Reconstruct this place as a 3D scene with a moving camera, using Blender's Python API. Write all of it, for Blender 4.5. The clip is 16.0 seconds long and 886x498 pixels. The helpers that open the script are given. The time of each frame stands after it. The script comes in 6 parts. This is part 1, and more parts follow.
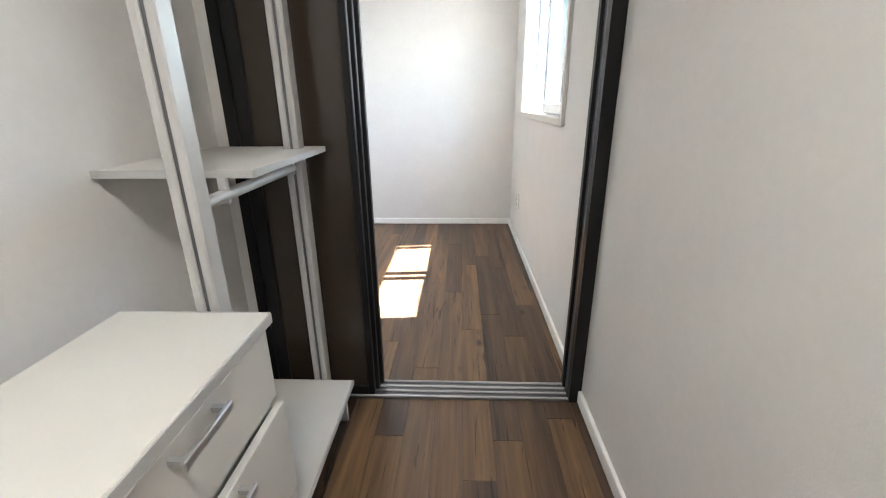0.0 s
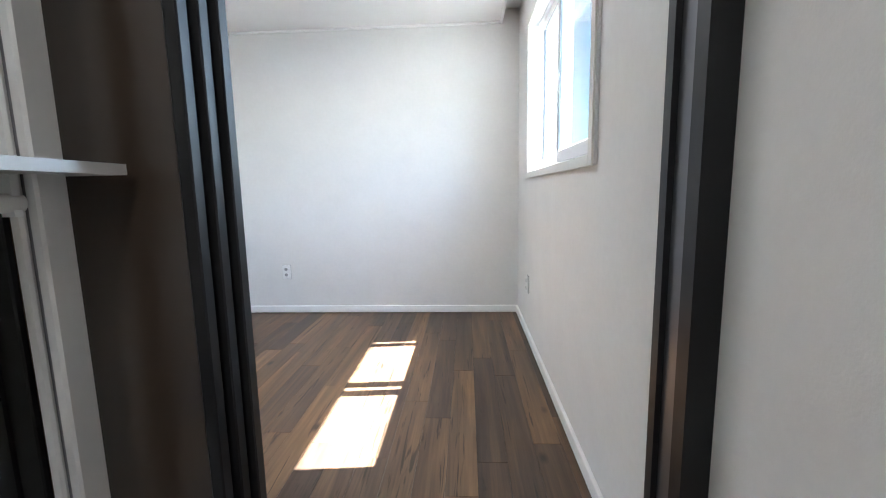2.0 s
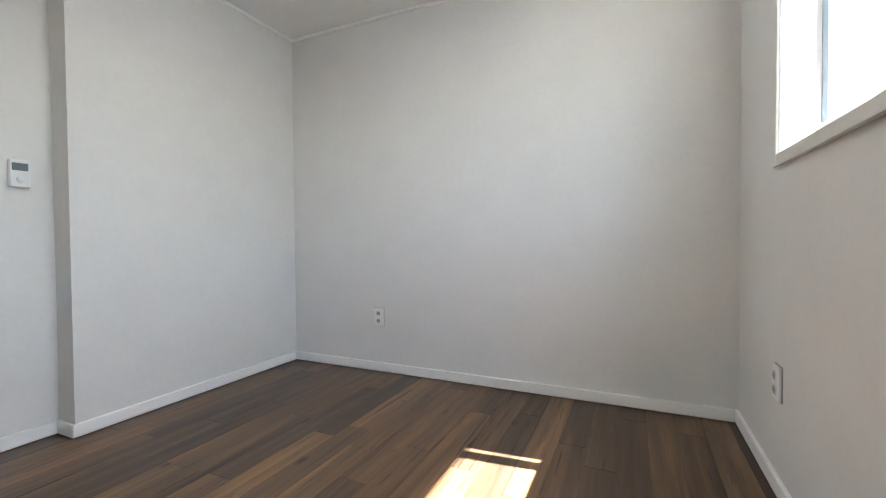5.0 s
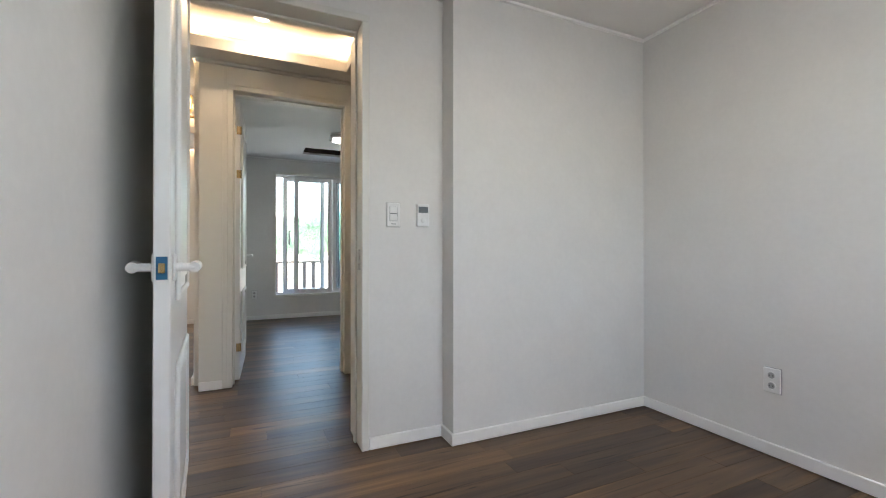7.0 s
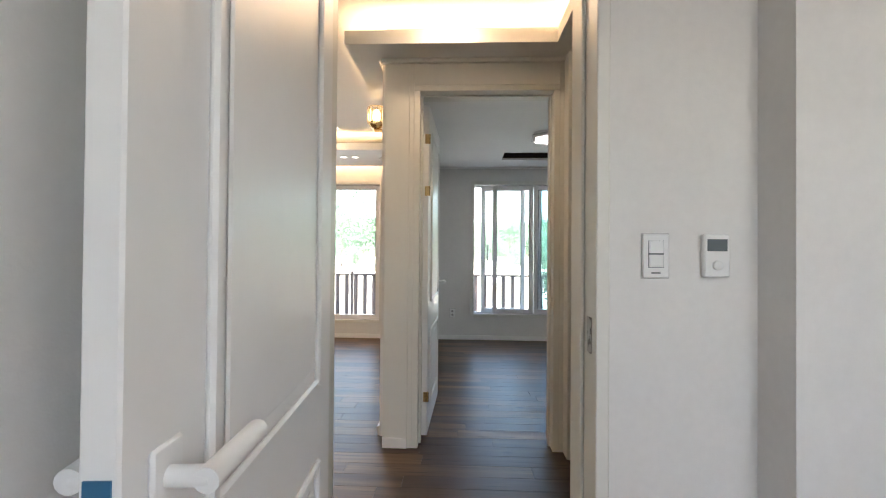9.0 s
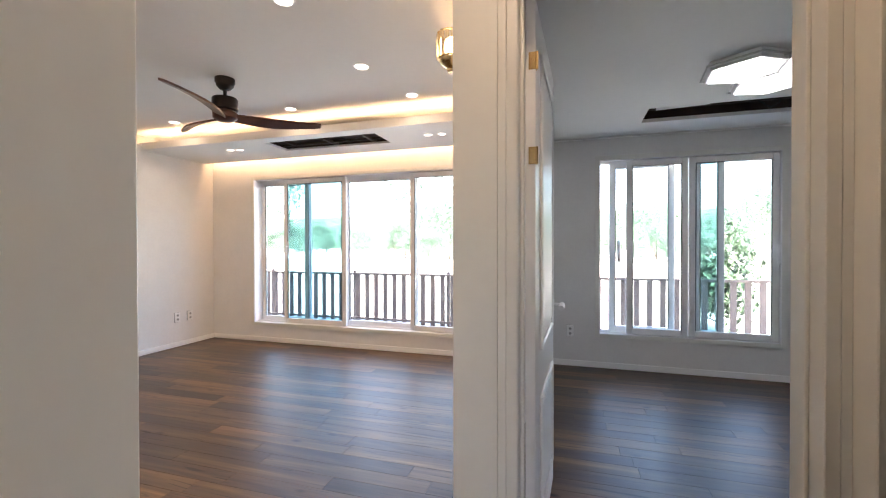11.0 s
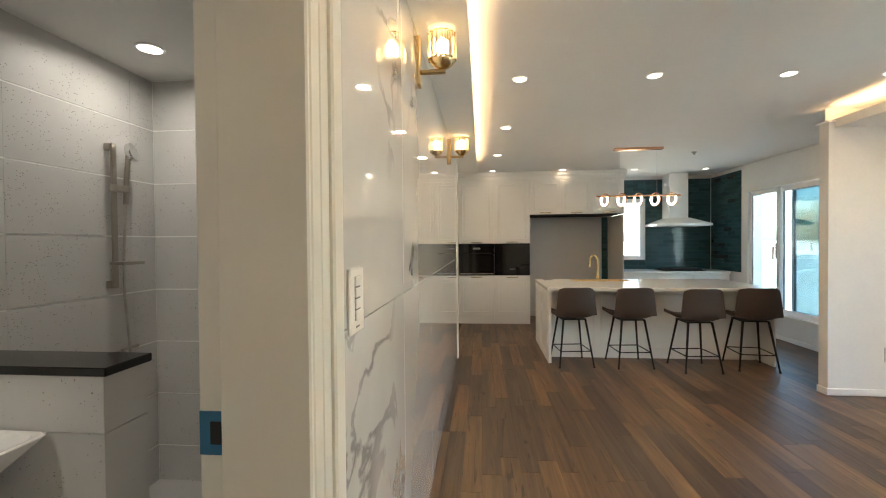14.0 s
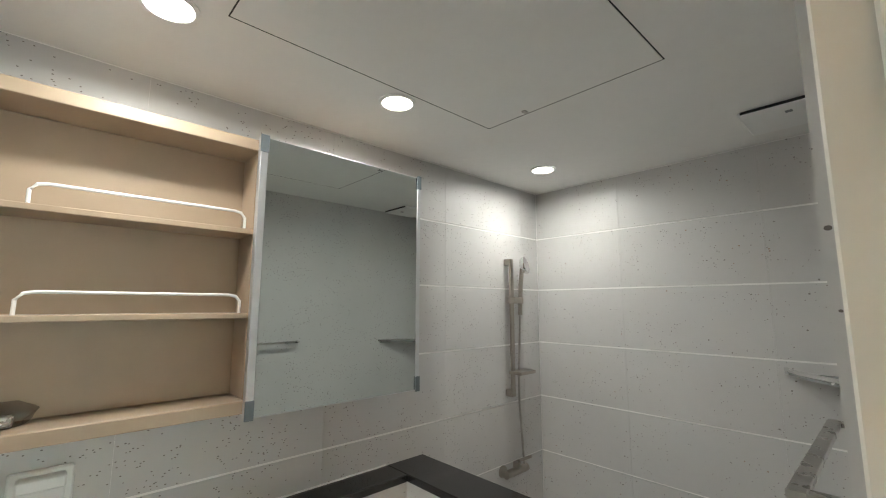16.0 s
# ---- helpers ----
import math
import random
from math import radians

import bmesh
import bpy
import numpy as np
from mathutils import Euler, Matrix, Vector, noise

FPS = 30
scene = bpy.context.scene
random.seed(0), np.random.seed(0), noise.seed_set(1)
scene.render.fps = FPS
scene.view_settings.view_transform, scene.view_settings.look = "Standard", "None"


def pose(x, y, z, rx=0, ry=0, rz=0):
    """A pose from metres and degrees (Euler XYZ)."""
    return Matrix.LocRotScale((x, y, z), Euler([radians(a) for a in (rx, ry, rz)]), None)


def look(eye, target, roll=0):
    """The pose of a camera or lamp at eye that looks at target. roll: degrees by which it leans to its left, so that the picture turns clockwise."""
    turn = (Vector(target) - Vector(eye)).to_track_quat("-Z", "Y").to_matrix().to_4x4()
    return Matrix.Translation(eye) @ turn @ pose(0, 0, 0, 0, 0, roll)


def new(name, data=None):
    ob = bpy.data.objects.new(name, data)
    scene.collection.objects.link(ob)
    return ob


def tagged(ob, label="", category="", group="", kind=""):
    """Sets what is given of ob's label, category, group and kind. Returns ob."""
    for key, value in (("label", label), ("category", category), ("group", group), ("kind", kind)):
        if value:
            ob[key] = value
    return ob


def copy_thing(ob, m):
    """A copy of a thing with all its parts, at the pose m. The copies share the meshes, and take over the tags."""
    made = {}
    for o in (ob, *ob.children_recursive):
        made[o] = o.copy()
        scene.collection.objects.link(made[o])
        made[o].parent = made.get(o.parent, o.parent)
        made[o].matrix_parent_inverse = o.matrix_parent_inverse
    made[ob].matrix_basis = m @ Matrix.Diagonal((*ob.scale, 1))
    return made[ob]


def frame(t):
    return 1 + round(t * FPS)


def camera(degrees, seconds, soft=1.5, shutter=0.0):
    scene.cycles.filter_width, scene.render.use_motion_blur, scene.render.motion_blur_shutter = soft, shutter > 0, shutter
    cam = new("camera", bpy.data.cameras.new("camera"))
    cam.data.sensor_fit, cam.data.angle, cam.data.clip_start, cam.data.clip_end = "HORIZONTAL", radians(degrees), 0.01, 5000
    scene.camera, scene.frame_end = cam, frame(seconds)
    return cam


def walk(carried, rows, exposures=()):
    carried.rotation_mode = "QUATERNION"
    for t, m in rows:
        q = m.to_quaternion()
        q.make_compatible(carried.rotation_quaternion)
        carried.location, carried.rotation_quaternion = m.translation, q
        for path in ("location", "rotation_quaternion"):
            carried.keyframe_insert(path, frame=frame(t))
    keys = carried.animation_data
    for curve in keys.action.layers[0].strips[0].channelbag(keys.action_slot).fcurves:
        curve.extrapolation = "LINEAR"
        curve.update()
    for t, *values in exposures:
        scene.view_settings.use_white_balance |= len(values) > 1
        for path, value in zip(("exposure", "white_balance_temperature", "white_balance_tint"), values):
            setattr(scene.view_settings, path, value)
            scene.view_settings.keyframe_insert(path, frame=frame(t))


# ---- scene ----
cam = camera(93.2, 16.0, soft=1.1)
PATH = [
    (0, (0.231, -0.258, 1.226), (0.151, 1.625, 0.558), -0.6),
    (0.5, (0.27, -0.239, 1.227), (0.165, 1.7, 0.747), -0.7),
    (1, (0.292, -0.074, 1.164), (0.185, 1.89, 0.8), -1.0),
    (1.5, (0.298, 0.237, 1.084), (0.186, 2.21, 0.774), -0.9),
    (2, (0.33, 0.541, 1.026), (0.215, 2.518, 0.75), -1.1),
    (2.5, (0.357, 0.795, 0.983), (0.2455, 2.78, 0.7775), -0.9),
    (3, (0.335, 1.048, 0.921), (0.241, 3.04, 0.772), -0.9),
    (3.2, (0.333, 1.134, 0.898), (0.241, 3.128, 0.764), -0.8),
    (5.3, (0.289, 1.689, 0.844), (-0.745, 3.402, 0.841), -0.4),
    (5.5, (0.239, 1.689, 0.824), (-0.93, 3.311, 0.84), -0.4),
    (6, (0.139, 1.675, 0.841), (-1.296, 3.068, 0.859), -0.1),
    (6.5, (0.057, 1.694, 0.892), (-1.571, 2.856, 0.905), -0.1),
    (7, (-0.051, 1.754, 0.971), (-1.873, 2.579, 0.982), 0.0),
    (7.5, (-0.165, 1.796, 1.041), (-2.125, 2.196, 1.05), 0.2),
    (8, (-0.394, 1.828, 1.119), (-2.393, 1.896, 1.127), 0.2),
    (8.2, (-0.495, 1.846, 1.134), (-2.495, 1.853, 1.147), 0.3),
    (10.3, (-1.7, 1.868, 1.197), (-3.678, 1.571, 1.198), 0.1),
    (10.5, (-1.837, 1.844, 1.213), (-3.797, 1.445, 1.204), -0.0),
    (11, (-2.055, 1.784, 1.237), (-3.967, 1.196, 1.219), -0.1),
    (11.5, (-2.271, 1.75, 1.252), (-4.078, 0.894, 1.233), -0.1),
    (12, (-2.434, 1.652, 1.256), (-4.029, 0.446, 1.234), -0.1),
    (12.5, (-2.593, 1.475, 1.274), (-3.97, 0.025, 1.249), -0.1),
    (13, (-2.69, 1.304, 1.277), (-3.833, -0.336, 1.25), -0.1),
    (13.3, (-2.653, 1.186, 1.308), (-3.477, -0.636, 1.27), -0.4),
    (13.5, (-2.665, 1.166, 1.315), (-3.225, -0.754, 1.28), -0.3),
    (13.6, (-2.637, 1.121, 1.319), (-3.027, -0.841, 1.285), -0.2),
    (13.8, (-2.579, 1.102, 1.338), (-2.72, -0.893, 1.314), -0.9),
    (14, (-2.523, 1.074, 1.352), (-2.339, -0.917, 1.322), -0.5),
    (14.2, (-2.418, 1.033, 1.373), (-2.013, -0.926, 1.35), -0.7),
    (14.5, (-2.341, 1.024, 1.438), (-1.613, -0.839, 1.42), -0.5),
    (15, (-2.221, 1.009, 1.519), (-1.139, -0.671, 1.604), -0.4),
    (15.5, (-2.148, 0.989, 1.576), (-0.87, -0.536, 1.777), 0.1),
    (16, (-2.106, 0.955, 1.612), (-0.656, -0.396, 1.877), 0.1),
]
walk(cam, [(t, look(eye, target, roll)) for t, eye, target, roll in PATH],
     [(0.0, 4.85, 6400, 10), (1.0, 4.8, 6200, 10), (2.0, 4.7, 5950, 9), (3.2, 4.45, 6150, 9), (5.5, 4.02, 6550, 10), (6.0, 4.02, 6550, 10), (7.0, 3.95, 6700, 11), (8.2, 3.85, 6900, 12), (10.5, 4.15, 6600, 18),
      (11.5, 3.86, 6800, 20), (12.5, 3.72, 7100, 18), (13.0, 3.72, 6850, 17), (13.6, 3.66, 6700, 14), (14.0, 4.18, 6900, 8), (14.5, 4.65, 6900, 5), (15.2, 4.75, 6600, 4), (15.6, 4.72, 6350, 5), (16.0, 4.75, 6300, 5)])

# ---------- world, sun, large lights ----------
world = bpy.data.worlds.new("world")
scene.world = world
world.use_nodes = True
sky = world.node_tree.nodes.new("ShaderNodeTexSky")
sky.sky_type = "NISHITA"
sky.sun_disc = False
SUN_DIR = Vector((-1.0, -0.09, -1.5)).normalized()
sky.sun_elevation = math.asin(-SUN_DIR.z)
sky.sun_rotation = math.atan2(-SUN_DIR.x, -SUN_DIR.y)
sky.air_density, sky.dust_density = 1.2, 2.0
bg = world.node_tree.nodes["Background"]
bg.inputs["Strength"].default_value = 0.11
world.node_tree.links.new(sky.outputs[0], bg.inputs["Color"])


LIT = 0.03


def lamp(name, kind, place, target, energy, color, sx=0.1, sy=0.1, spread=180):
    data = bpy.data.lights.new(name, kind)
    data.energy, data.color = energy * (LIT if kind == "AREA" else 1.0), color
    if kind == "AREA":
        data.shape, data.size, data.size_y, data.spread = "RECTANGLE", sx, sy, radians(spread)
    ob = new(name, data)
    ob.matrix_world = look(place, target)
    return ob


sun = lamp("sun", "SUN", (6, 0, 9), Vector((6, 0, 9)) + SUN_DIR, 5.0, (1.0, 0.97, 0.93))
sun.data.angle = radians(0.5)
DAY, WARM, NEUTRAL = (0.93, 0.93, 1.0), (1.0, 0.66, 0.36), (1.0, 0.74, 0.48)
K_DAY, K_COVE, K_DOWN = 1.0, 1.18, 1.0
# daylight standing in for the sky in the window openings
lamp("daylight_living", "AREA", (-6.80, -0.69, 1.2), (0, -0.69, 0.9), 25 * K_DAY, DAY, 2.8, 1.8)
lamp("daylight_bedroom", "AREA", (-6.80, 2.82, 1.25), (0, 2.82, 0.9), 1.3 * K_DAY, (0.8, 0.9, 1.0), 1.5, 1.7)
lamp("daylight_kitchen", "AREA", (-6.80, -5.0, 1.25), (0, -5.0, 0.9), 22 * K_DAY, DAY, 1.3, 1.6)
lamp("daylight_east", "AREA", (1.02, 2.68, 1.62), (-3, 2.68, 0.9), 25 * K_DAY, (0.78, 0.88, 1.0), 1.35, 0.85)
# hidden light strips of the ceiling coves, shining up into the tray
lamp("cove_strip_window", "AREA", (-5.615, -0.82, 2.345), (-5.60, -0.82, 2.6), 30 * K_COVE, WARM, 4.15, 0.05)
lamp("cove_strip_marble", "AREA", (-2.405, -1.8, 2.345), (-2.42, -1.8, 2.6), 41 * K_COVE, WARM, 5.9, 0.05)
lamp("cove_strip_north", "AREA", (-4.4, 1.28, 2.345), (-4.4, 1.265, 2.6), 15 * K_COVE, WARM, 2.2, 0.05)
lamp("cove_strip_hall", "AREA", (-3.255, 1.86, 2.345), (-3.24, 1.86, 2.6), 8 * K_COVE, WARM, 1.1, 0.05)
lamp("cove_strip_hall_end", "AREA", (-2.85, 2.45, 2.345), (-2.85, 2.44, 2.6), 5.5 * K_COVE, WARM, 0.72, 0.05)
lamp("curtain_strip", "AREA", (-6.455, -0.78, 2.42), (-6.56, -0.78, 2.0), 28 * K_COVE, WARM, 4.0, 0.03)


# ---------- materials ----------
def mat(name, color, rough=0.5, metal=0.0, var=0.06, scale=6.0, bump=0.0, bscale=60.0, coat=0.0, emit=None, power=0.0, trans=0.0, spec=0.5):
    m = bpy.data.materials.new(name)
    m.use_nodes = True
    nt = m.node_tree
    p = nt.nodes["Principled BSDF"]
    p.inputs["Roughness"].default_value = rough
    p.inputs["Metallic"].default_value = metal
    p.inputs["Coat Weight"].default_value = coat
    p.inputs["Specular IOR Level"].default_value = spec
    p.inputs["Transmission Weight"].default_value = trans
    p.inputs["Base Color"].default_value = (*color, 1)
    if emit:
        p.inputs["Emission Color"].default_value = (*emit, 1)
        p.inputs["Emission Strength"].default_value = power
    geo = nt.nodes.new("ShaderNodeNewGeometry")
    if var:
        n1 = nt.nodes.new("ShaderNodeTexNoise")
        n1.inputs["Scale"].default_value, n1.inputs["Detail"].default_value = scale, 6
        n2 = nt.nodes.new("ShaderNodeTexNoise")
        n2.inputs["Scale"].default_value, n2.inputs["Detail"].default_value = scale * 0.14, 3
        for n in (n1, n2):
            nt.links.new(geo.outputs["Position"], n.inputs["Vector"])
        add = nt.nodes.new("ShaderNodeMath")
        nt.links.new(n1.outputs["Fac"], add.inputs[0])
        nt.links.new(n2.outputs["Fac"], add.inputs[1])
        ramp = nt.nodes.new("ShaderNodeMapRange")
        ramp.inputs["From Min"].default_value, ramp.inputs["From Max"].default_value = 0.6, 1.4
        ramp.inputs["To Min"].default_value, ramp.inputs["To Max"].default_value = 1 - var, 1 + var
        nt.links.new(add.outputs[0], ramp.inputs["Value"])
        mul = nt.nodes.new("ShaderNodeVectorMath")
        mul.operation = "MULTIPLY"
        mul.inputs[0].default_value = color
        nt.links.new(ramp.outputs[0], mul.inputs[1])
        nt.links.new(mul.outputs[0], p.inputs["Base Color"])
        rr = nt.nodes.new("ShaderNodeMapRange")
        rr.inputs["To Min"].default_value, rr.inputs["To Max"].default_value = max(0.02, rough * 0.85), min(1, rough * 1.15)
        nt.links.new(n1.outputs["Fac"], rr.inputs["Value"])
        nt.links.new(rr.outputs[0], p.inputs["Roughness"])
    if bump:
        b = nt.nodes.new("ShaderNodeBump")
        b.inputs["Strength"].default_value, b.inputs["Distance"].default_value = bump, 0.002
        nb = nt.nodes.new("ShaderNodeTexNoise")
        nb.inputs["Scale"].default_value, nb.inputs["Detail"].default_value = bscale, 4
        nt.links.new(geo.outputs["Position"], nb.inputs["Vector"])
        nt.links.new(nb.outputs["Fac"], b.inputs["Height"])
        nt.links.new(b.outputs[0], p.inputs["Normal"])
    return m


def wood_floor(name, per_object):
    m = bpy.data.materials.new(name)
    m.use_nodes = True
    nt = m.node_tree
    p = nt.nodes["Principled BSDF"]
    geo = nt.nodes.new("ShaderNodeNewGeometry")
    if per_object:
        rnd = nt.nodes.new("ShaderNodeObjectInfo").outputs["Random"]
    else:
        rnd = geo.outputs["Random Per Island"]
    shift = nt.nodes.new("ShaderNodeVectorMath")
    shift.operation = "MULTIPLY_ADD"
    comb = nt.nodes.new("ShaderNodeCombineXYZ")
    for i in range(3):
        nt.links.new(rnd, comb.inputs[i])
    nt.links.new(comb.outputs[0], shift.inputs[0])
    shift.inputs[1].default_value = (37.0, 91.0, 13.0)
    nt.links.new(geo.outputs["Position"], shift.inputs[2])

    def grain(sx, sy, detail, distort):
        mp = nt.nodes.new("ShaderNodeMapping")
        mp.inputs["Scale"].default_value = (sx, sy, 1)
        nt.links.new(shift.outputs[0], mp.inputs["Vector"])
        n = nt.nodes.new("ShaderNodeTexNoise")
        n.inputs["Scale"].default_value, n.inputs["Detail"].default_value, n.inputs["Distortion"].default_value = 1, detail, distort
        nt.links.new(mp.outputs[0], n.inputs["Vector"])
        return n.outputs["Fac"]

    p.inputs["Specular IOR Level"].default_value = 0.38
    fine, streak, broad, crack = grain(150, 5, 5, 0.5), grain(46, 1.5, 4, 0.8), grain(11, 0.8, 4, 1.0), grain(26, 1.3, 5, 2.4)
    base = nt.nodes.new("ShaderNodeValToRGB")
    e = base.color_ramp.elements
    e[0].color, e[1].color = (0.044, 0.028, 0.020, 1), (0.240, 0.142, 0.070, 1)
    for pos, c in ((0.3, (0.076, 0.048, 0.031, 1)), (0.55, (0.121, 0.072, 0.040, 1)), (0.78, (0.172, 0.099, 0.050, 1))):
        e.new(pos).color = c
    tone = nt.nodes.new("ShaderNodeMath")
    tone.operation = "MULTIPLY_ADD"
    nt.links.new(rnd, tone.inputs[0])
    tone.inputs[1].default_value, tone.inputs[2].default_value = 0.62, -0.47
    mixv = nt.nodes.new("ShaderNodeMath")
    mixv.operation = "MULTIPLY_ADD"
    nt.links.new(broad, mixv.inputs[0])
    mixv.inputs[1].default_value = 1.3
    nt.links.new(tone.outputs[0], mixv.inputs[2])
    nt.links.new(mixv.outputs[0], base.inputs["Fac"])

    def spread(value, lo, hi, out0, out1):
        r = nt.nodes.new("ShaderNodeMapRange")
        r.inputs["From Min"].default_value, r.inputs["From Max"].default_value = lo, hi
        r.inputs["To Min"].default_value, r.inputs["To Max"].default_value = out0, out1
        nt.links.new(value, r.inputs["Value"])
        return r.outputs[0]

    def times(u, v):
        k = nt.nodes.new("ShaderNodeMath")
        k.operation = "MULTIPLY"
        nt.links.new(u, k.inputs[0])
        nt.links.new(v, k.inputs[1])
        return k.outputs[0]

    # round knots, one here and there
    kmap = nt.nodes.new("ShaderNodeMapping")
    kmap.inputs["Scale"].default_value = (9, 4.5, 1)
    nt.links.new(shift.outputs[0], kmap.inputs["Vector"])
    kv = nt.nodes.new("ShaderNodeTexVoronoi")
    kv.inputs["Scale"].default_value = 1
    nt.links.new(kmap.outputs[0], kv.inputs["Vector"])
    ksep = nt.nodes.new("ShaderNodeSeparateColor")
    nt.links.new(kv.outputs["Color"], ksep.inputs[0])
    few = nt.nodes.new("ShaderNodeMath")
    few.operation = "GREATER_THAN"
    nt.links.new(ksep.outputs[0], few.inputs[0])
    few.inputs[1].default_value = 0.86
    dark = times(spread(kv.outputs["Distance"], 0.05, 0.2, 0.8, 0.0), few.outputs[0])
    keep = nt.nodes.new("ShaderNodeMath")
    keep.operation = "SUBTRACT"
    keep.inputs[0].default_value = 1.0
    nt.links.new(dark, keep.inputs[1])
    grained = times(times(spread(fine, 0.3, 0.7, 0.86, 1.13), spread(streak, 0.3, 0.7, 0.8, 1.18)), times(spread(crack, 0.61, 0.68, 1.0, 0.3), keep.outputs[0]))
    mul = nt.nodes.new("ShaderNodeVectorMath")
    mul.operation = "MULTIPLY"
    nt.links.new(base.outputs["Color"], mul.inputs[0])
    nt.links.new(grained, mul.inputs[1])
    nt.links.new(mul.outputs[0], p.inputs["Base Color"])
    ro = nt.nodes.new("ShaderNodeMapRange")
    ro.inputs["To Min"].default_value, ro.inputs["To Max"].default_value = 0.3, 0.46
    nt.links.new(fine, ro.inputs["Value"])
    nt.links.new(ro.outputs[0], p.inputs["Roughness"])
    b = nt.nodes.new("ShaderNodeBump")
    b.inputs["Strength"].default_value, b.inputs["Distance"].default_value = 0.25, 0.001
    nt.links.new(grained, b.inputs["Height"])
    nt.links.new(b.outputs[0], p.inputs["Normal"])
    return m


def marble(name):
    m = mat(name, (0.78, 0.78, 0.77), 0.05, coat=1.0, var=0)
    m.node_tree.nodes["Principled BSDF"].inputs["Coat IOR"].default_value = 1.55
    nt = m.node_tree
    p = nt.nodes["Principled BSDF"]
    geo = nt.nodes["Geometry"]
    rnd = nt.nodes.new("ShaderNodeObjectInfo").outputs["Random"]
    sh = nt.nodes.new("ShaderNodeVectorMath")
    sh.operation = "MULTIPLY_ADD"
    cb = nt.nodes.new("ShaderNodeCombineXYZ")
    for i in range(3):
        nt.links.new(rnd, cb.inputs[i])
    nt.links.new(cb.outputs[0], sh.inputs[0])
    sh.inputs[1].default_value = (0, 40, 23)
    nt.links.new(geo.outputs["Position"], sh.inputs[2])

    def vein(scale, width, dist):
        n = nt.nodes.new("ShaderNodeTexNoise")
        n.inputs["Scale"].default_value, n.inputs["Detail"].default_value, n.inputs["Distortion"].default_value = scale, 7, dist
        nt.links.new(sh.outputs[0], n.inputs["Vector"])
        a = nt.nodes.new("ShaderNodeMath")
        a.operation = "SUBTRACT"
        nt.links.new(n.outputs["Fac"], a.inputs[0])
        a.inputs[1].default_value = 0.5
        ab = nt.nodes.new("ShaderNodeMath")
        ab.operation = "ABSOLUTE"
        nt.links.new(a.outputs[0], ab.inputs[0])
        r = nt.nodes.new("ShaderNodeMapRange")
        r.inputs["From Max"].default_value, r.interpolation_type = width, "SMOOTHSTEP"
        nt.links.new(ab.outputs[0], r.inputs["Value"])
        return r.outputs[0]

    v1, v2 = vein(2.1, 0.035, 0.9), vein(0.8, 0.2, 0.4)
    gate = nt.nodes.new("ShaderNodeTexNoise")
    gate.inputs["Scale"].default_value = 1.7
    nt.links.new(sh.outputs[0], gate.inputs["Vector"])
    gr = nt.nodes.new("ShaderNodeMapRange")
    gr.inputs["From Min"].default_value, gr.inputs["From Max"].default_value = 0.50, 0.66
    nt.links.new(gate.outputs["Fac"], gr.inputs["Value"])
    mx = nt.nodes.new("ShaderNodeMath")
    mx.operation = "MAXIMUM"
    inv = nt.nodes.new("ShaderNodeMath")
    inv.operation = "SUBTRACT"
    inv.inputs[0].default_value = 1.0
    nt.links.new(gr.outputs[0], inv.inputs[1])
    nt.links.new(v1, mx.inputs[0])
    nt.links.new(inv.outputs[0], mx.inputs[1])
    mix1 = nt.nodes.new("ShaderNodeMix")
    mix1.data_type = "RGBA"
    mix1.inputs["A"].default_value, mix1.inputs["B"].default_value = (0.40, 0.40, 0.405, 1), (0.86, 0.86, 0.85, 1)
    nt.links.new(mx.outputs[0], mix1.inputs["Factor"])
    mix2 = nt.nodes.new("ShaderNodeMix")
    mix2.data_type, mix2.blend_type = "RGBA", "MULTIPLY"
    mix2.inputs["Factor"].default_value = 0.6
    tone = nt.nodes.new("ShaderNodeMapRange")
    tone.inputs["To Min"].default_value = 0.78
    nt.links.new(v2, tone.inputs["Value"])
    nt.links.new(mix1.outputs["Result"], mix2.inputs["A"])
    nt.links.new(tone.outputs[0], mix2.inputs["B"])
    nt.links.new(mix2.outputs["Result"], p.inputs["Base Color"])
    return m


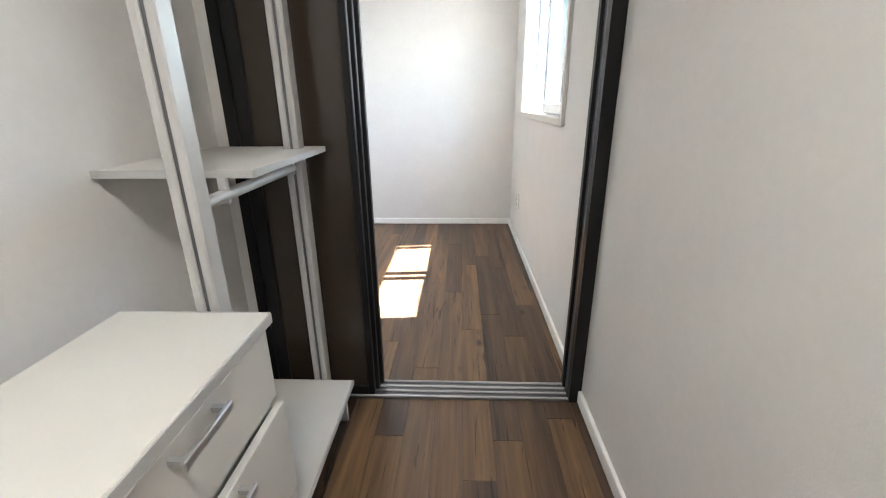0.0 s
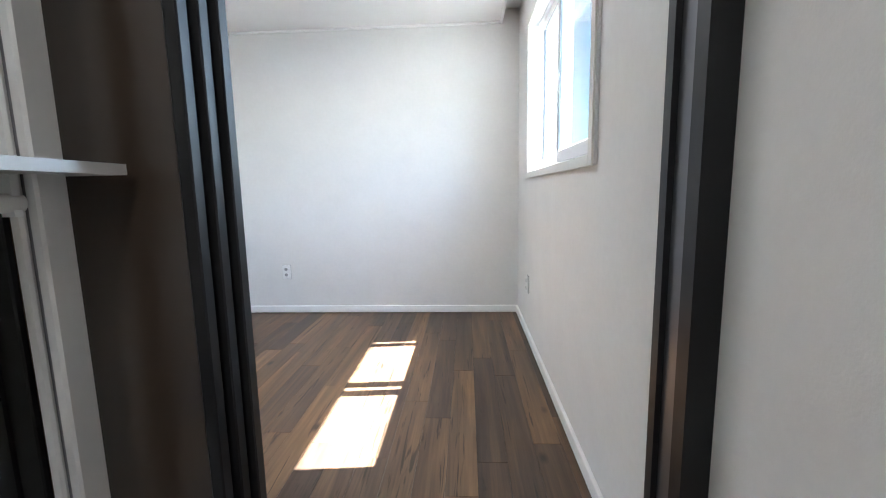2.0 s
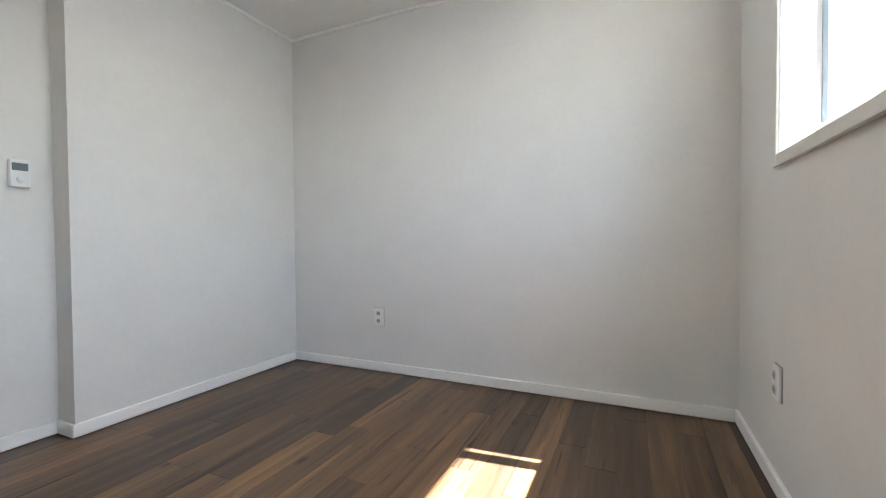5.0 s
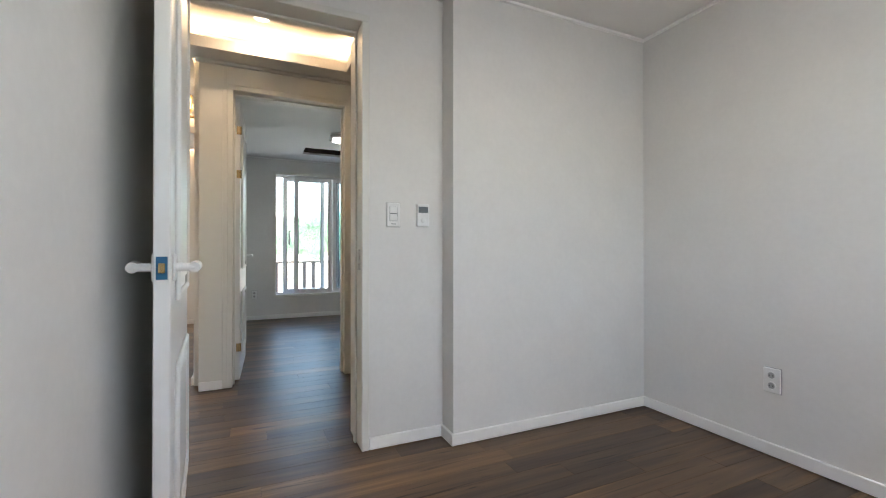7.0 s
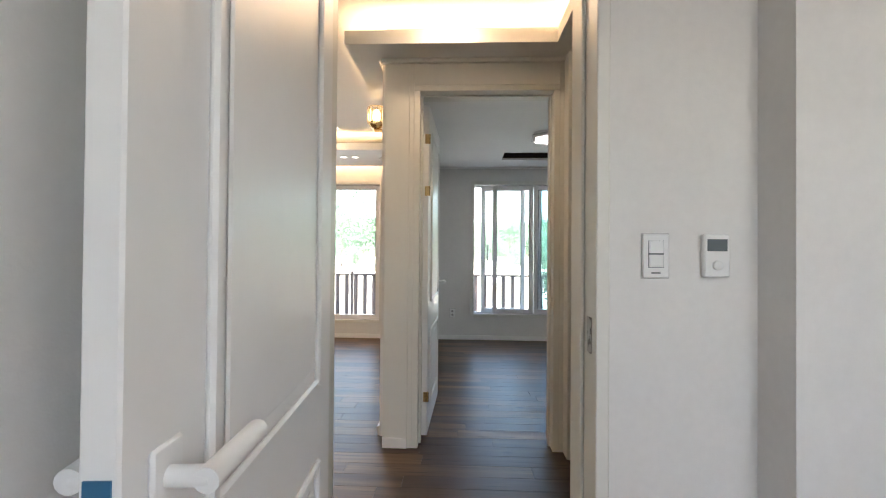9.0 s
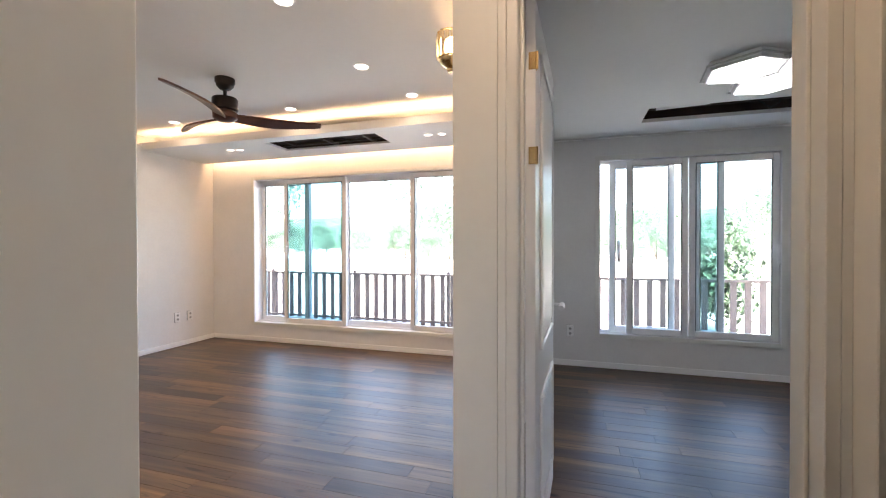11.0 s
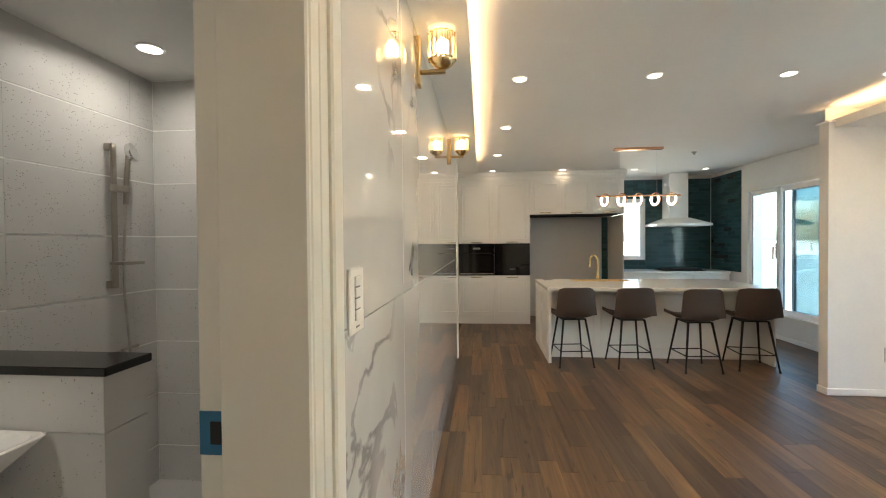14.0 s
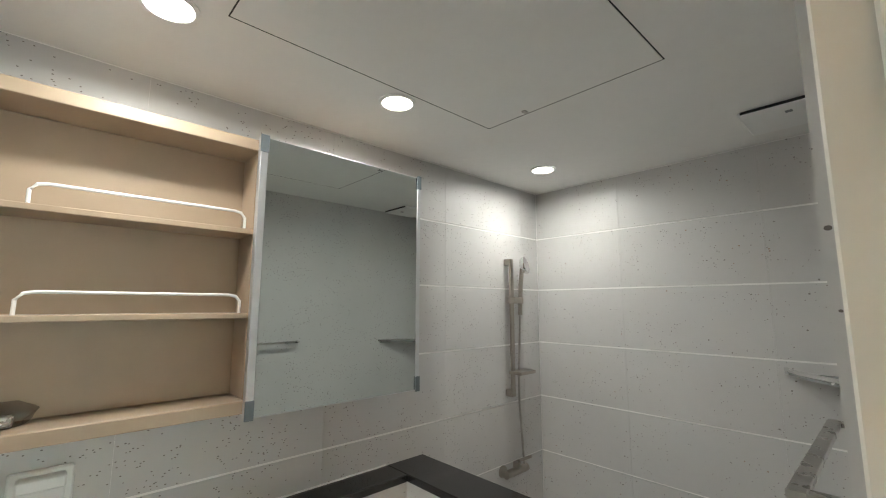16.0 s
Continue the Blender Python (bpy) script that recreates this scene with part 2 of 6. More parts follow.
def terrazzo(name):
    m = mat(name, (0.55, 0.545, 0.54), 0.42, var=0)
    nt = m.node_tree
    p = nt.nodes["Principled BSDF"]
    geo = nt.nodes["Geometry"]
    soft = nt.nodes.new("ShaderNodeTexNoise")
    soft.inputs["Scale"].default_value, soft.inputs["Detail"].default_value = 3.0, 6
    nt.links.new(geo.outputs["Position"], soft.inputs["Vector"])
    base = nt.nodes.new("ShaderNodeMix")
    base.data_type = "RGBA"
    base.inputs["A"].default_value, base.inputs["B"].default_value = (0.50, 0.49, 0.48, 1), (0.61, 0.60, 0.59, 1)
    nt.links.new(soft.outputs["Fac"], base.inputs["Factor"])
    prev = base.outputs["Result"]
    # pits gather in loose patches
    patch = nt.nodes.new("ShaderNodeTexNoise")
    patch.inputs["Scale"].default_value, patch.inputs["Detail"].default_value = 7.0, 2
    nt.links.new(geo.outputs["Position"], patch.inputs["Vector"])
    crowd = nt.nodes.new("ShaderNodeMapRange")
    crowd.inputs["From Min"].default_value, crowd.inputs["From Max"].default_value = 0.42, 0.66
    crowd.inputs["To Min"].default_value, crowd.inputs["To Max"].default_value = 0.0, 0.11
    nt.links.new(patch.outputs["Fac"], crowd.inputs["Value"])
    for scale, size, share, col in ((60, 0.2, 0.965, (0.12, 0.10, 0.09, 1)), (95, 0.22, 0.965, (0.18, 0.15, 0.13, 1)), (40, 0.14, 0.955, (0.32, 0.22, 0.16, 1)), (130, 0.24, 0.95, (0.15, 0.13, 0.12, 1))):
        v = nt.nodes.new("ShaderNodeTexVoronoi")
        v.inputs["Scale"].default_value = scale
        wob = nt.nodes.new("ShaderNodeMapping")
        wob.inputs["Scale"].default_value = (1, 0.75, 1.25)
        wob.inputs["Location"].default_value = (scale, scale * 0.3, 0)
        nt.links.new(geo.outputs["Position"], wob.inputs["Vector"])
        nt.links.new(wob.outputs[0], v.inputs["Vector"])
        d = nt.nodes.new("ShaderNodeMath")
        d.operation = "LESS_THAN"
        nt.links.new(v.outputs["Distance"], d.inputs[0])
        d.inputs[1].default_value = size
        sep = nt.nodes.new("ShaderNodeSeparateColor")
        nt.links.new(v.outputs["Color"], sep.inputs[0])
        g = nt.nodes.new("ShaderNodeMath")
        g.operation = "GREATER_THAN"
        more = nt.nodes.new("ShaderNodeMath")
        nt.links.new(sep.outputs[0], more.inputs[0])
        nt.links.new(crowd.outputs[0], more.inputs[1])
        nt.links.new(more.outputs[0], g.inputs[0])
        g.inputs[1].default_value = share + 0.04
        k = nt.nodes.new("ShaderNodeMath")
        k.operation = "MULTIPLY"
        nt.links.new(d.outputs[0], k.inputs[0])
        nt.links.new(g.outputs[0], k.inputs[1])
        mx = nt.nodes.new("ShaderNodeMix")
        mx.data_type = "RGBA"
        nt.links.new(k.outputs[0], mx.inputs["Factor"])
        nt.links.new(prev, mx.inputs["A"])
        mx.inputs["B"].default_value = col
        prev = mx.outputs["Result"]
    nt.links.new(prev, p.inputs["Base Color"])
    return m


def green_tile(name):
    """Hand-made looking glaze: each tile a little different, with a wavy face."""
    m = mat(name, (0.022, 0.075, 0.085), 0.1, var=0, coat=0.4)
    nt = m.node_tree
    p = nt.nodes["Principled BSDF"]
    geo = nt.nodes["Geometry"]
    r = nt.nodes.new("ShaderNodeValToRGB")
    r.color_ramp.elements[0].color, r.color_ramp.elements[1].color = (0.016, 0.058, 0.068, 1), (0.034, 0.098, 0.108, 1)
    nt.links.new(nt.nodes.new("ShaderNodeObjectInfo").outputs["Random"], r.inputs["Fac"])
    nt.links.new(r.outputs["Color"], p.inputs["Base Color"])
    n = nt.nodes.new("ShaderNodeTexNoise")
    n.inputs["Scale"].default_value = 16
    nt.links.new(geo.outputs["Position"], n.inputs["Vector"])
    b = nt.nodes.new("ShaderNodeBump")
    b.inputs["Strength"].default_value, b.inputs["Distance"].default_value = 0.5, 0.004
    nt.links.new(n.outputs["Fac"], b.inputs["Height"])
    nt.links.new(b.outputs[0], p.inputs["Normal"])
    return m


def glass(name, tint, gloss=0.07):
    m = bpy.data.materials.new(name)
    m.use_nodes = True
    nt = m.node_tree
    nt.nodes.remove(nt.nodes["Principled BSDF"])
    out = nt.nodes["Material Output"]
    t = nt.nodes.new("ShaderNodeBsdfTransparent")
    t.inputs["Color"].default_value = (*tint, 1)
    g = nt.nodes.new("ShaderNodeBsdfGlossy")
    g.inputs["Roughness"].default_value = 0.015
    lw = nt.nodes.new("ShaderNodeLayerWeight")
    pw = nt.nodes.new("ShaderNodeMath")
    pw.operation = "POWER"
    nt.links.new(lw.outputs["Facing"], pw.inputs[0])
    pw.inputs[1].default_value = 4.5
    fr = nt.nodes.new("ShaderNodeMapRange")
    fr.inputs["To Min"].default_value, fr.inputs["To Max"].default_value = 0.035, 0.75
    nt.links.new(pw.outputs[0], fr.inputs["Value"])
    mx = nt.nodes.new("ShaderNodeMixShader")
    nt.links.new(fr.outputs[0], mx.inputs[0])
    nt.links.new(t.outputs[0], mx.inputs[1])
    nt.links.new(g.outputs[0], mx.inputs[2])
    nt.links.new(mx.outputs[0], out.inputs["Surface"])
    return m


def leaves(name, c1, c2):
    m = bpy.data.materials.new(name)
    m.use_nodes = True
    nt = m.node_tree
    p = nt.nodes["Principled BSDF"]
    geo = nt.nodes.new("ShaderNodeNewGeometry")
    r = nt.nodes.new("ShaderNodeValToRGB")
    r.color_ramp.elements[0].color, r.color_ramp.elements[1].color = (*c1, 1), (*c2, 1)
    nt.links.new(geo.outputs["Random Per Island"], r.inputs["Fac"])
    nt.links.new(r.outputs["Color"], p.inputs["Base Color"])
    p.inputs["Roughness"].default_value = 0.6
    return m


WALL = mat("wallpaper_white", (0.74, 0.727, 0.705), 0.85, var=0.035, scale=40, bump=0.2, bscale=230)
WALL_COOL = mat("wallpaper_light_grey", (0.70, 0.70, 0.70), 0.85, var=0.025, scale=40, bump=0.35, bscale=220)
CEIL = mat("ceiling_paper", (0.78, 0.77, 0.75), 0.8, var=0.02, scale=30, bump=0.2, bscale=200)
TRIM = mat("white_film_trim", (0.71, 0.70, 0.65), 0.4, var=0.02, scale=30)
BASE = mat("baseboard_white", (0.89, 0.88, 0.86), 0.4, var=0.02, scale=30)
PVC = mat("window_pvc", (0.82, 0.82, 0.82), 0.3, var=0.015, scale=25)
DOORW = mat("door_white_film", (0.79, 0.785, 0.77), 0.35, var=0.02, scale=20, bump=0.06, bscale=90)
CAB = mat("cabinet_white", (0.80, 0.795, 0.78), 0.35, var=0.015, scale=20)
CHEST = mat("chest_cream_white", (0.68, 0.67, 0.635), 0.4, var=0.02, scale=20)
DARKGAP = mat("dark_gap", (0.02, 0.02, 0.02), 0.8, var=0)
BLACKF = mat("black_aluminium", (0.010, 0.010, 0.011), 0.42, var=0.1, scale=30, spec=0.3)
TRACK = mat("track_aluminium", (0.5, 0.5, 0.5), 0.5, metal=0.5, var=0.05, scale=30)
GREYAL = mat("grey_aluminium", (0.16, 0.16, 0.17), 0.35, metal=0.7, var=0.08, scale=30)
ANOD = mat("anodised_silver", (0.54, 0.54, 0.535), 0.42, metal=0.2, var=0.04, scale=30)
DARKBARK = mat("dark_bark", (0.03, 0.024, 0.02), 0.85, var=0.3, scale=20, bump=0.5)
ALU = mat("aluminium", (0.62, 0.63, 0.64), 0.35, metal=0.85, var=0.06, scale=30)
DSTEEL = mat("dark_brushed_steel", (0.40, 0.365, 0.32), 0.32, metal=1.0, var=0.08, scale=40)
STEEL = mat("brushed_steel", (0.45, 0.43, 0.40), 0.28, metal=1.0, var=0.08, scale=40)
CHROME = mat("chrome", (0.75, 0.75, 0.75), 0.12, metal=1.0, var=0)
GOLD = mat("polished_brass", (0.72, 0.53, 0.27), 0.24, metal=1.0, var=0.05, scale=30)
COPPER = mat("rose_gold", (0.72, 0.40, 0.25), 0.25, metal=1.0, var=0.05, scale=30)
BRONZE = mat("bronze_glass", (0.04, 0.029, 0.022), 0.2, var=0.15, scale=3, spec=0.6)
DARKGLASS = mat("dark_tinted_glass", (0.014, 0.012, 0.011), 0.06, var=0)
OVENG = mat("black_glass", (0.006, 0.006, 0.007), 0.05, var=0)
SLAB = mat("white_quartz", (0.82, 0.81, 0.79), 0.15, var=0.03, scale=9)
BLACKSTONE = mat("black_stone", (0.012, 0.011, 0.011), 0.14, var=0.3, scale=90)
CERAMIC = mat("white_ceramic", (0.84, 0.83, 0.81), 0.08, var=0)
MIRROR = mat("mirror_silver", (0.70, 0.75, 0.73), 0.01, metal=1.0, var=0)
BIRCH = mat("birch_laminate", (0.36, 0.275, 0.195), 0.45, var=0.06, scale=12)
BROWNL = mat("brown_leather", (0.046, 0.029, 0.022), 0.5, var=0.15, scale=40, bump=0.4, bscale=260)
BLACKM = mat("black_metal", (0.014, 0.013, 0.013), 0.4, metal=0.5, var=0.1, scale=30)
WALNUT = mat("walnut_blade", (0.06, 0.017, 0.011), 0.35, var=0.4, scale=22)
FANMETAL = mat("dark_bronze_metal", (0.03, 0.022, 0.018), 0.4, metal=0.6, var=0.1, scale=30)
FENCE = mat("fence_wood", (0.16, 0.12, 0.105), 0.7, var=0.3, scale=14, bump=0.3)
DECK = mat("pale_concrete", (0.42, 0.41, 0.39), 0.85, var=0.15, scale=3, bump=0.3)
EARTH = mat("ground_earth", (0.34, 0.32, 0.27), 0.9, var=0.25, scale=0.6, bump=0.4, bscale=9)
BARK = mat("bark", (0.14, 0.11, 0.085), 0.85, var=0.3, scale=20, bump=0.5)
STUCCO = mat("stucco", (0.62, 0.61, 0.59), 0.9, var=0.06, scale=8, bump=0.4)
ROOFM = mat("roof_slab", (0.3, 0.3, 0.3), 0.8, var=0.1)
# near-black browns: the shade inside the ceiling cuttings is put into these colours
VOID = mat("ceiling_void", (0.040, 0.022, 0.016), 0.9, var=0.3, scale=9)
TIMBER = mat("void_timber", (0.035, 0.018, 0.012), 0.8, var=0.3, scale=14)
PLASTIC = mat("white_plastic", (0.8, 0.8, 0.79), 0.35, var=0)
SOCKETGREY = mat("socket_grey", (0.36, 0.36, 0.36), 0.5, var=0)
LCD = mat("grey_display", (0.11, 0.13, 0.14), 0.3, var=0)
BLUEFILM = mat("blue_protective_film", (0.02, 0.12, 0.24), 0.3, var=0.1)
SMOKEGLASS = mat("frosted_glass", (0.30, 0.31, 0.30), 0.25, var=0.03, scale=40)
GREYPANEL = mat("pale_grey_panel", (0.52, 0.51, 0.50), 0.5, var=0.02, scale=20)
GROUT = mat("grout_white", (0.86, 0.85, 0.83), 0.8, var=0.05)
HOSE = mat("steel_hose", (0.5, 0.48, 0.45), 0.3, metal=0.9, var=0.2, scale=150)
LAMP_W = mat("downlight_diffuser", (0.9, 0.9, 0.9), 0.5, var=0, emit=(1.0, 0.93, 0.82), power=0.38)
LAMP_B = mat("bulb_glow", (0.9, 0.9, 0.9), 0.5, var=0, emit=(1.0, 0.72, 0.38), power=1.2)
LAMP_R = mat("ring_diffuser", (0.9, 0.9, 0.9), 0.5, var=0, emit=(1.0, 0.9, 0.76), power=0.3)
LAMP_P = mat("panel_diffuser", (0.9, 0.9, 0.9), 0.5, var=0, emit=(0.97, 0.98, 1.0), power=0.35)
CRYSTAL = mat("crystal", (1.0, 0.88, 0.66), 0.16, var=0, trans=1.0)
GLASS = glass("window_glass", (0.94, 0.97, 0.97))
GLASS_B = glass("window_glass_blue", (0.60, 0.71, 0.75))
GLASS_G = glass("window_glass_grey", (0.34, 0.42, 0.47))
GLASS_T = glass("window_glass_teal", (0.60, 0.77, 0.82))
PLANK = wood_floor("oak_plank", True)
PLANKS = wood_floor("oak_plank_joined", False)
MARBLE, TERRAZZO, GREEN = marble("polished_marble"), terrazzo("terrazzo_tile"), green_tile("teal_tile")


# ---------- building helpers ----------
def box(bm, x0, x1, y0, y1, z0, z1, bevel=0.0, seg=1):
    x0, x1, y0, y1, z0, z1 = min(x0, x1), max(x0, x1), min(y0, y1), max(y0, y1), min(z0, z1), max(z0, z1)
    v = [bm.verts.new((x, y, z)) for z in (z0, z1) for y in (y0, y1) for x in (x0, x1)]
    f = [bm.faces.new([v[i] for i in q]) for q in ((0, 2, 3, 1), (4, 5, 7, 6), (0, 1, 5, 4), (2, 6, 7, 3), (0, 4, 6, 2), (1, 3, 7, 5))]
    if bevel:
        es = list({e for q in f for e in q.edges})
        bmesh.ops.bevel(bm, geom=es, offset=bevel, segments=seg, affect="EDGES", profile=0.5)
    return bm


def B(*a, **k):
    return box(bmesh.new(), *a, **k)


def tube(bm, pts, r, n=10, cap=True, r2=None):
    """A round bar along a line of points, tapering from r to r2."""
    pts = [Vector(p) for p in pts]
    rings = []
    for i, p in enumerate(pts):
        d = (pts[min(i + 1, len(pts) - 1)] - pts[max(i - 1, 0)]).normalized()
        a = d.orthogonal().normalized() if abs(d.z) > 0.95 else d.cross(Vector((0, 0, 1))).normalized()
        b = d.cross(a)
        rr = r if r2 is None else r + (r2 - r) * i / (len(pts) - 1)
        rings.append([bm.verts.new(p + (a * math.cos(t) + b * math.sin(t)) * rr) for t in [2 * math.pi * k / n for k in range(n)]])
    for a, b in zip(rings, rings[1:]):
        for k in range(n):
            bm.faces.new((a[k], a[(k + 1) % n], b[(k + 1) % n], b[k]))
    if cap:
        bm.faces.new(rings[0][::-1])
        bm.faces.new(rings[-1])
    return bm


def lathe(bm, profile, centre=(0, 0, 0), n=24):
    """A turned body: (radius, height) pairs round a vertical axis."""
    c = Vector(centre)
    rings = [[bm.verts.new(c + Vector((r * math.cos(2 * math.pi * k / n), r * math.sin(2 * math.pi * k / n), z))) for k in range(n)] for r, z in profile]
    for a, b in zip(rings, rings[1:]):
        for k in range(n):
            bm.faces.new((a[k], a[(k + 1) % n], b[(k + 1) % n], b[k]))
    bm.faces.new(rings[0][::-1])
    bm.faces.new(rings[-1])
    return bm


def part(name, bm, material, parent=None, label="", smooth=False):
    bmesh.ops.recalc_face_normals(bm, faces=bm.faces)
    me = bpy.data.meshes.new(name)
    bm.to_mesh(me)
    bm.free()
    me.materials.append(material)
    if smooth:
        me.shade_smooth()
        me.set_sharp_from_angle(angle=radians(38))
    ob = new(name, me)
    if parent is not None:
        ob.parent = parent
    if label:
        tagged(ob, label)
    return ob


def thing(name, label, category, group="", m=None, kind=""):
    ob = new(name)
    ob.empty_display_size = 0.1
    if m is not None:
        ob.matrix_basis = m
    return tagged(ob, label, category, group, kind)


def structure(name, bm, material, label, category="wall"):
    return tagged(part(name, bm, material), label, category, kind="structure")


def slab(bm, axis, a0, a1, u0, u1, z0, z1, holes=()):
    """A wall across `axis` between a0 and a1, from u0 to u1, with rectangular holes (u0, u1, z0, z1)."""
    cuts = sorted({u0, u1, *[c for h in holes for c in h[:2]]})
    for c0, c1 in zip(cuts, cuts[1:]):
        mid = (c0 + c1) / 2
        hs = sorted([h[2:] for h in holes if h[0] < mid < h[1]])
        z = z0
        for h0, h1 in hs + [(z1, z1)]:
            if h0 - z > 1e-4:
                if axis == "x":
                    box(bm, a0, a1, c0, c1, z, h0)
                else:
                    box(bm, c0, c1, a0, a1, z, h0)
            z = max(z, h1)
    return bm


def flat(bm, x0, x1, y0, y1, z0, z1, holes=()):
    """A level slab with rectangular holes (x0, x1, y0, y1)."""
    xs = sorted({x0, x1, *[c for h in holes for c in h[:2]]})
    for c0, c1 in zip(xs, xs[1:]):
        mid, y = (c0 + c1) / 2, y0
        for h0, h1 in sorted([h[2:] for h in holes if h[0] < mid < h[1]]) + [(y1, y1)]:
            if h0 - y > 1e-4:
                box(bm, c0, c1, y, h0, z0, z1)
            y = max(y, h1)
    return bm


# ---------- the large structure ----------
XW, XE, YN = -6.54, 0.75, 4.0            # window wall, bedroom's east wall, bedroom's north wall
Z1, Z2, ZT = 2.305, 2.31, 2.50           # bedroom ceiling, lowered border, living tray
ZB, BY = 2.285, -1.163                   # bathroom ceiling, bathroom south wall
W1 = (-2.19, 0.82, 0.21, 2.12)           # living window: y0, y1, z0, z1
W2 = (2.01, 3.62, 0.31, 2.12)            # far bedroom window
W3 = (-5.70, -4.20, 0.30, 2.12)          # kitchen side window
W4 = (1.94, 3.43, 1.10, 2.09)            # east bedroom window

structure("wall_west", slab(bmesh.new(), "x", -6.76, XW, -6.9, 4.4, -0.1, 2.6, [W1, W2, W3]), WALL, "white papered outer wall with three large windows")
structure("wall_east", slab(bmesh.new(), "x", XE, 0.95, -1.7, 4.2, -0.1, 2.6, [W4]), WALL, "white papered outer wall with a high window")
structure("wall_bedroom_north", slab(bmesh.new(), "y", YN, 4.2, -2.29, XE, -0.1, 2.6), WALL, "plain white papered bedroom wall")
structure("wall_bedroom_jog", B(-2.07, -1.94, 2.666, YN, 0, Z1), WALL, "white papered boxed-out wall section")
structure("wall_hall_east", slab(bmesh.new(), "x", -2.29, -2.07, 1.42, YN, -0.1, 2.6, [(1.42, 2.262, -0.1, 2.118)]), WALL, "white papered wall with a doorway")
structure("wall_bedroom_south", slab(bmesh.new(), "y", 1.24, 1.42, -2.07, XE, -0.1, 2.6, [(-0.59, XE, -0.1, 2.22)]), WALL, "white papered wall with a wide sliding doorway")
structure("wall_dressing_west", B(-0.645, -0.63, -1.7, 1.24, 0, Z1), WALL, "white papered dressing room wall")
structure("wall_dressing_south", B(-0.645, XE, -1.7, -1.6, 0, Z1), WALL, "white papered end wall of the dressing room")
structure("wall_bath_west", slab(bmesh.new(), "x", -2.225, -2.075, -4.0, 1.42, -0.1, 2.6, [(0.425, 1.275, -0.1, 2.09)]), WALL, "white wall with the bathroom doorway")
structure("wall_kitchen_east", slab(bmesh.new(), "x", -2.13, -2.0, -6.9, -4.0, -0.1, 2.6), WALL, "white papered kitchen side wall")
structure("wall_bath_south", B(-2.075, -0.6455, -1.28, BY - 0.0035, -0.1, 2.4), GROUT, "grouted backing of the bathroom tiles")
structure("wall_bath_east", B(-0.6595, -0.6455, BY - 0.0035, 1.24, -0.1, 2.4), GROUT, "grouted backing of the bathroom tiles")
structure("wall_bath_north", B(-2.075, -0.6595, 1.20, 1.239, -0.1, 2.4), TERRAZZO, "speckled grey bathroom end wall")
structure("wall_bedroom_2_east", slab(bmesh.new(), "x", -3.545, -3.395, 1.409, 4.4, -0.1, 2.6, [(1.59, 2.44, -0.1, 2.14)]), WALL, "white papered wall with a doorway")
structure("wall_partition", B(XW, -3.545, 1.364, 1.46, -0.1, 2.6), WALL, "white papered partition between living room and bedroom")
structure("wall_bedroom_2_north", B(XW, -3.545, 4.25, 4.4, -0.1, 2.6), WALL_COOL, "plain white papered bedroom wall")
structure("wall_stub", B(XW, -5.50, -2.93, -2.83, 0, 2.36), WALL, "short white papered wall beside the kitchen")
structure("wall_kitchen_south", slab(bmesh.new(), "y", -6.9, -6.70, XW, -2.13, -0.1, 2.6, [(-5.40, -4.78, 1.02, 2.10)]), WALL, "white kitchen wall with a window")
structure("wall_entry", slab(bmesh.new(), "y", 2.50, 2.60, -3.395, -2.29, -0.1, 2.6, [(-3.375, -2.31, -0.1, 2.25)]), WALL, "white wall round the entry door")
structure("wall_entry_back", B(-3.395, -2.29, 3.6, 3.7, -0.1, 2.6), WALL, "plain wall of the dim entrance")

# ceilings
structure("ceiling_bedroom", flat(bmesh.new(), -2.07, 0.62, -1.6, YN, Z1, Z1 + 0.03, [(-2.08, -0.65, -1.42, 1.24), (0.0, 0.43, 2.02, 3.135)]), CEIL, "white papered ceiling with a cut opening", "ceiling")
structure("ceiling_curtain_pocket", B(0.62, XE, -1.6, YN, 2.40, 2.43), CEIL, "white recessed curtain pocket", "ceiling")
structure("ceiling_bath", B(-2.075, -0.645, -1.28, 1.24, ZB, 2.34), CEIL, "smooth white bathroom ceiling", "ceiling")
structure("ceiling_bedroom_2", flat(bmesh.new(), XW, -3.545, 1.46, 4.25, Z2, Z2 + 0.03, [(-6.10, -5.70, 2.365, 3.55)]), CEIL, "white papered ceiling with a cut opening", "ceiling")
structure("ceiling_living", B(XW, -2.0, -6.9, 2.6, ZT, ZT + 0.03), CEIL, "white papered tray ceiling", "ceiling")
structure("ceiling_entry", B(-3.395, -2.29, 2.6, 3.6, 2.31, 2.34), CEIL, "plain entrance ceiling", "ceiling")


def soffit(name, x0, x1, y0, y1, lip, holes=()):
    """A lowered border with an upstand along its open side that hides the light strip."""
    bm = flat(bmesh.new(), x0, x1, y0, y1, Z2, Z2 + 0.022, holes)
    lx0, lx1, ly0, ly1 = lip
    box(bm, lx0, lx1, ly0, ly1, Z2 + 0.0221, Z2 + 0.075)
    return structure(name, bm, CEIL, "white lowered ceiling border with a light cove", "ceiling")


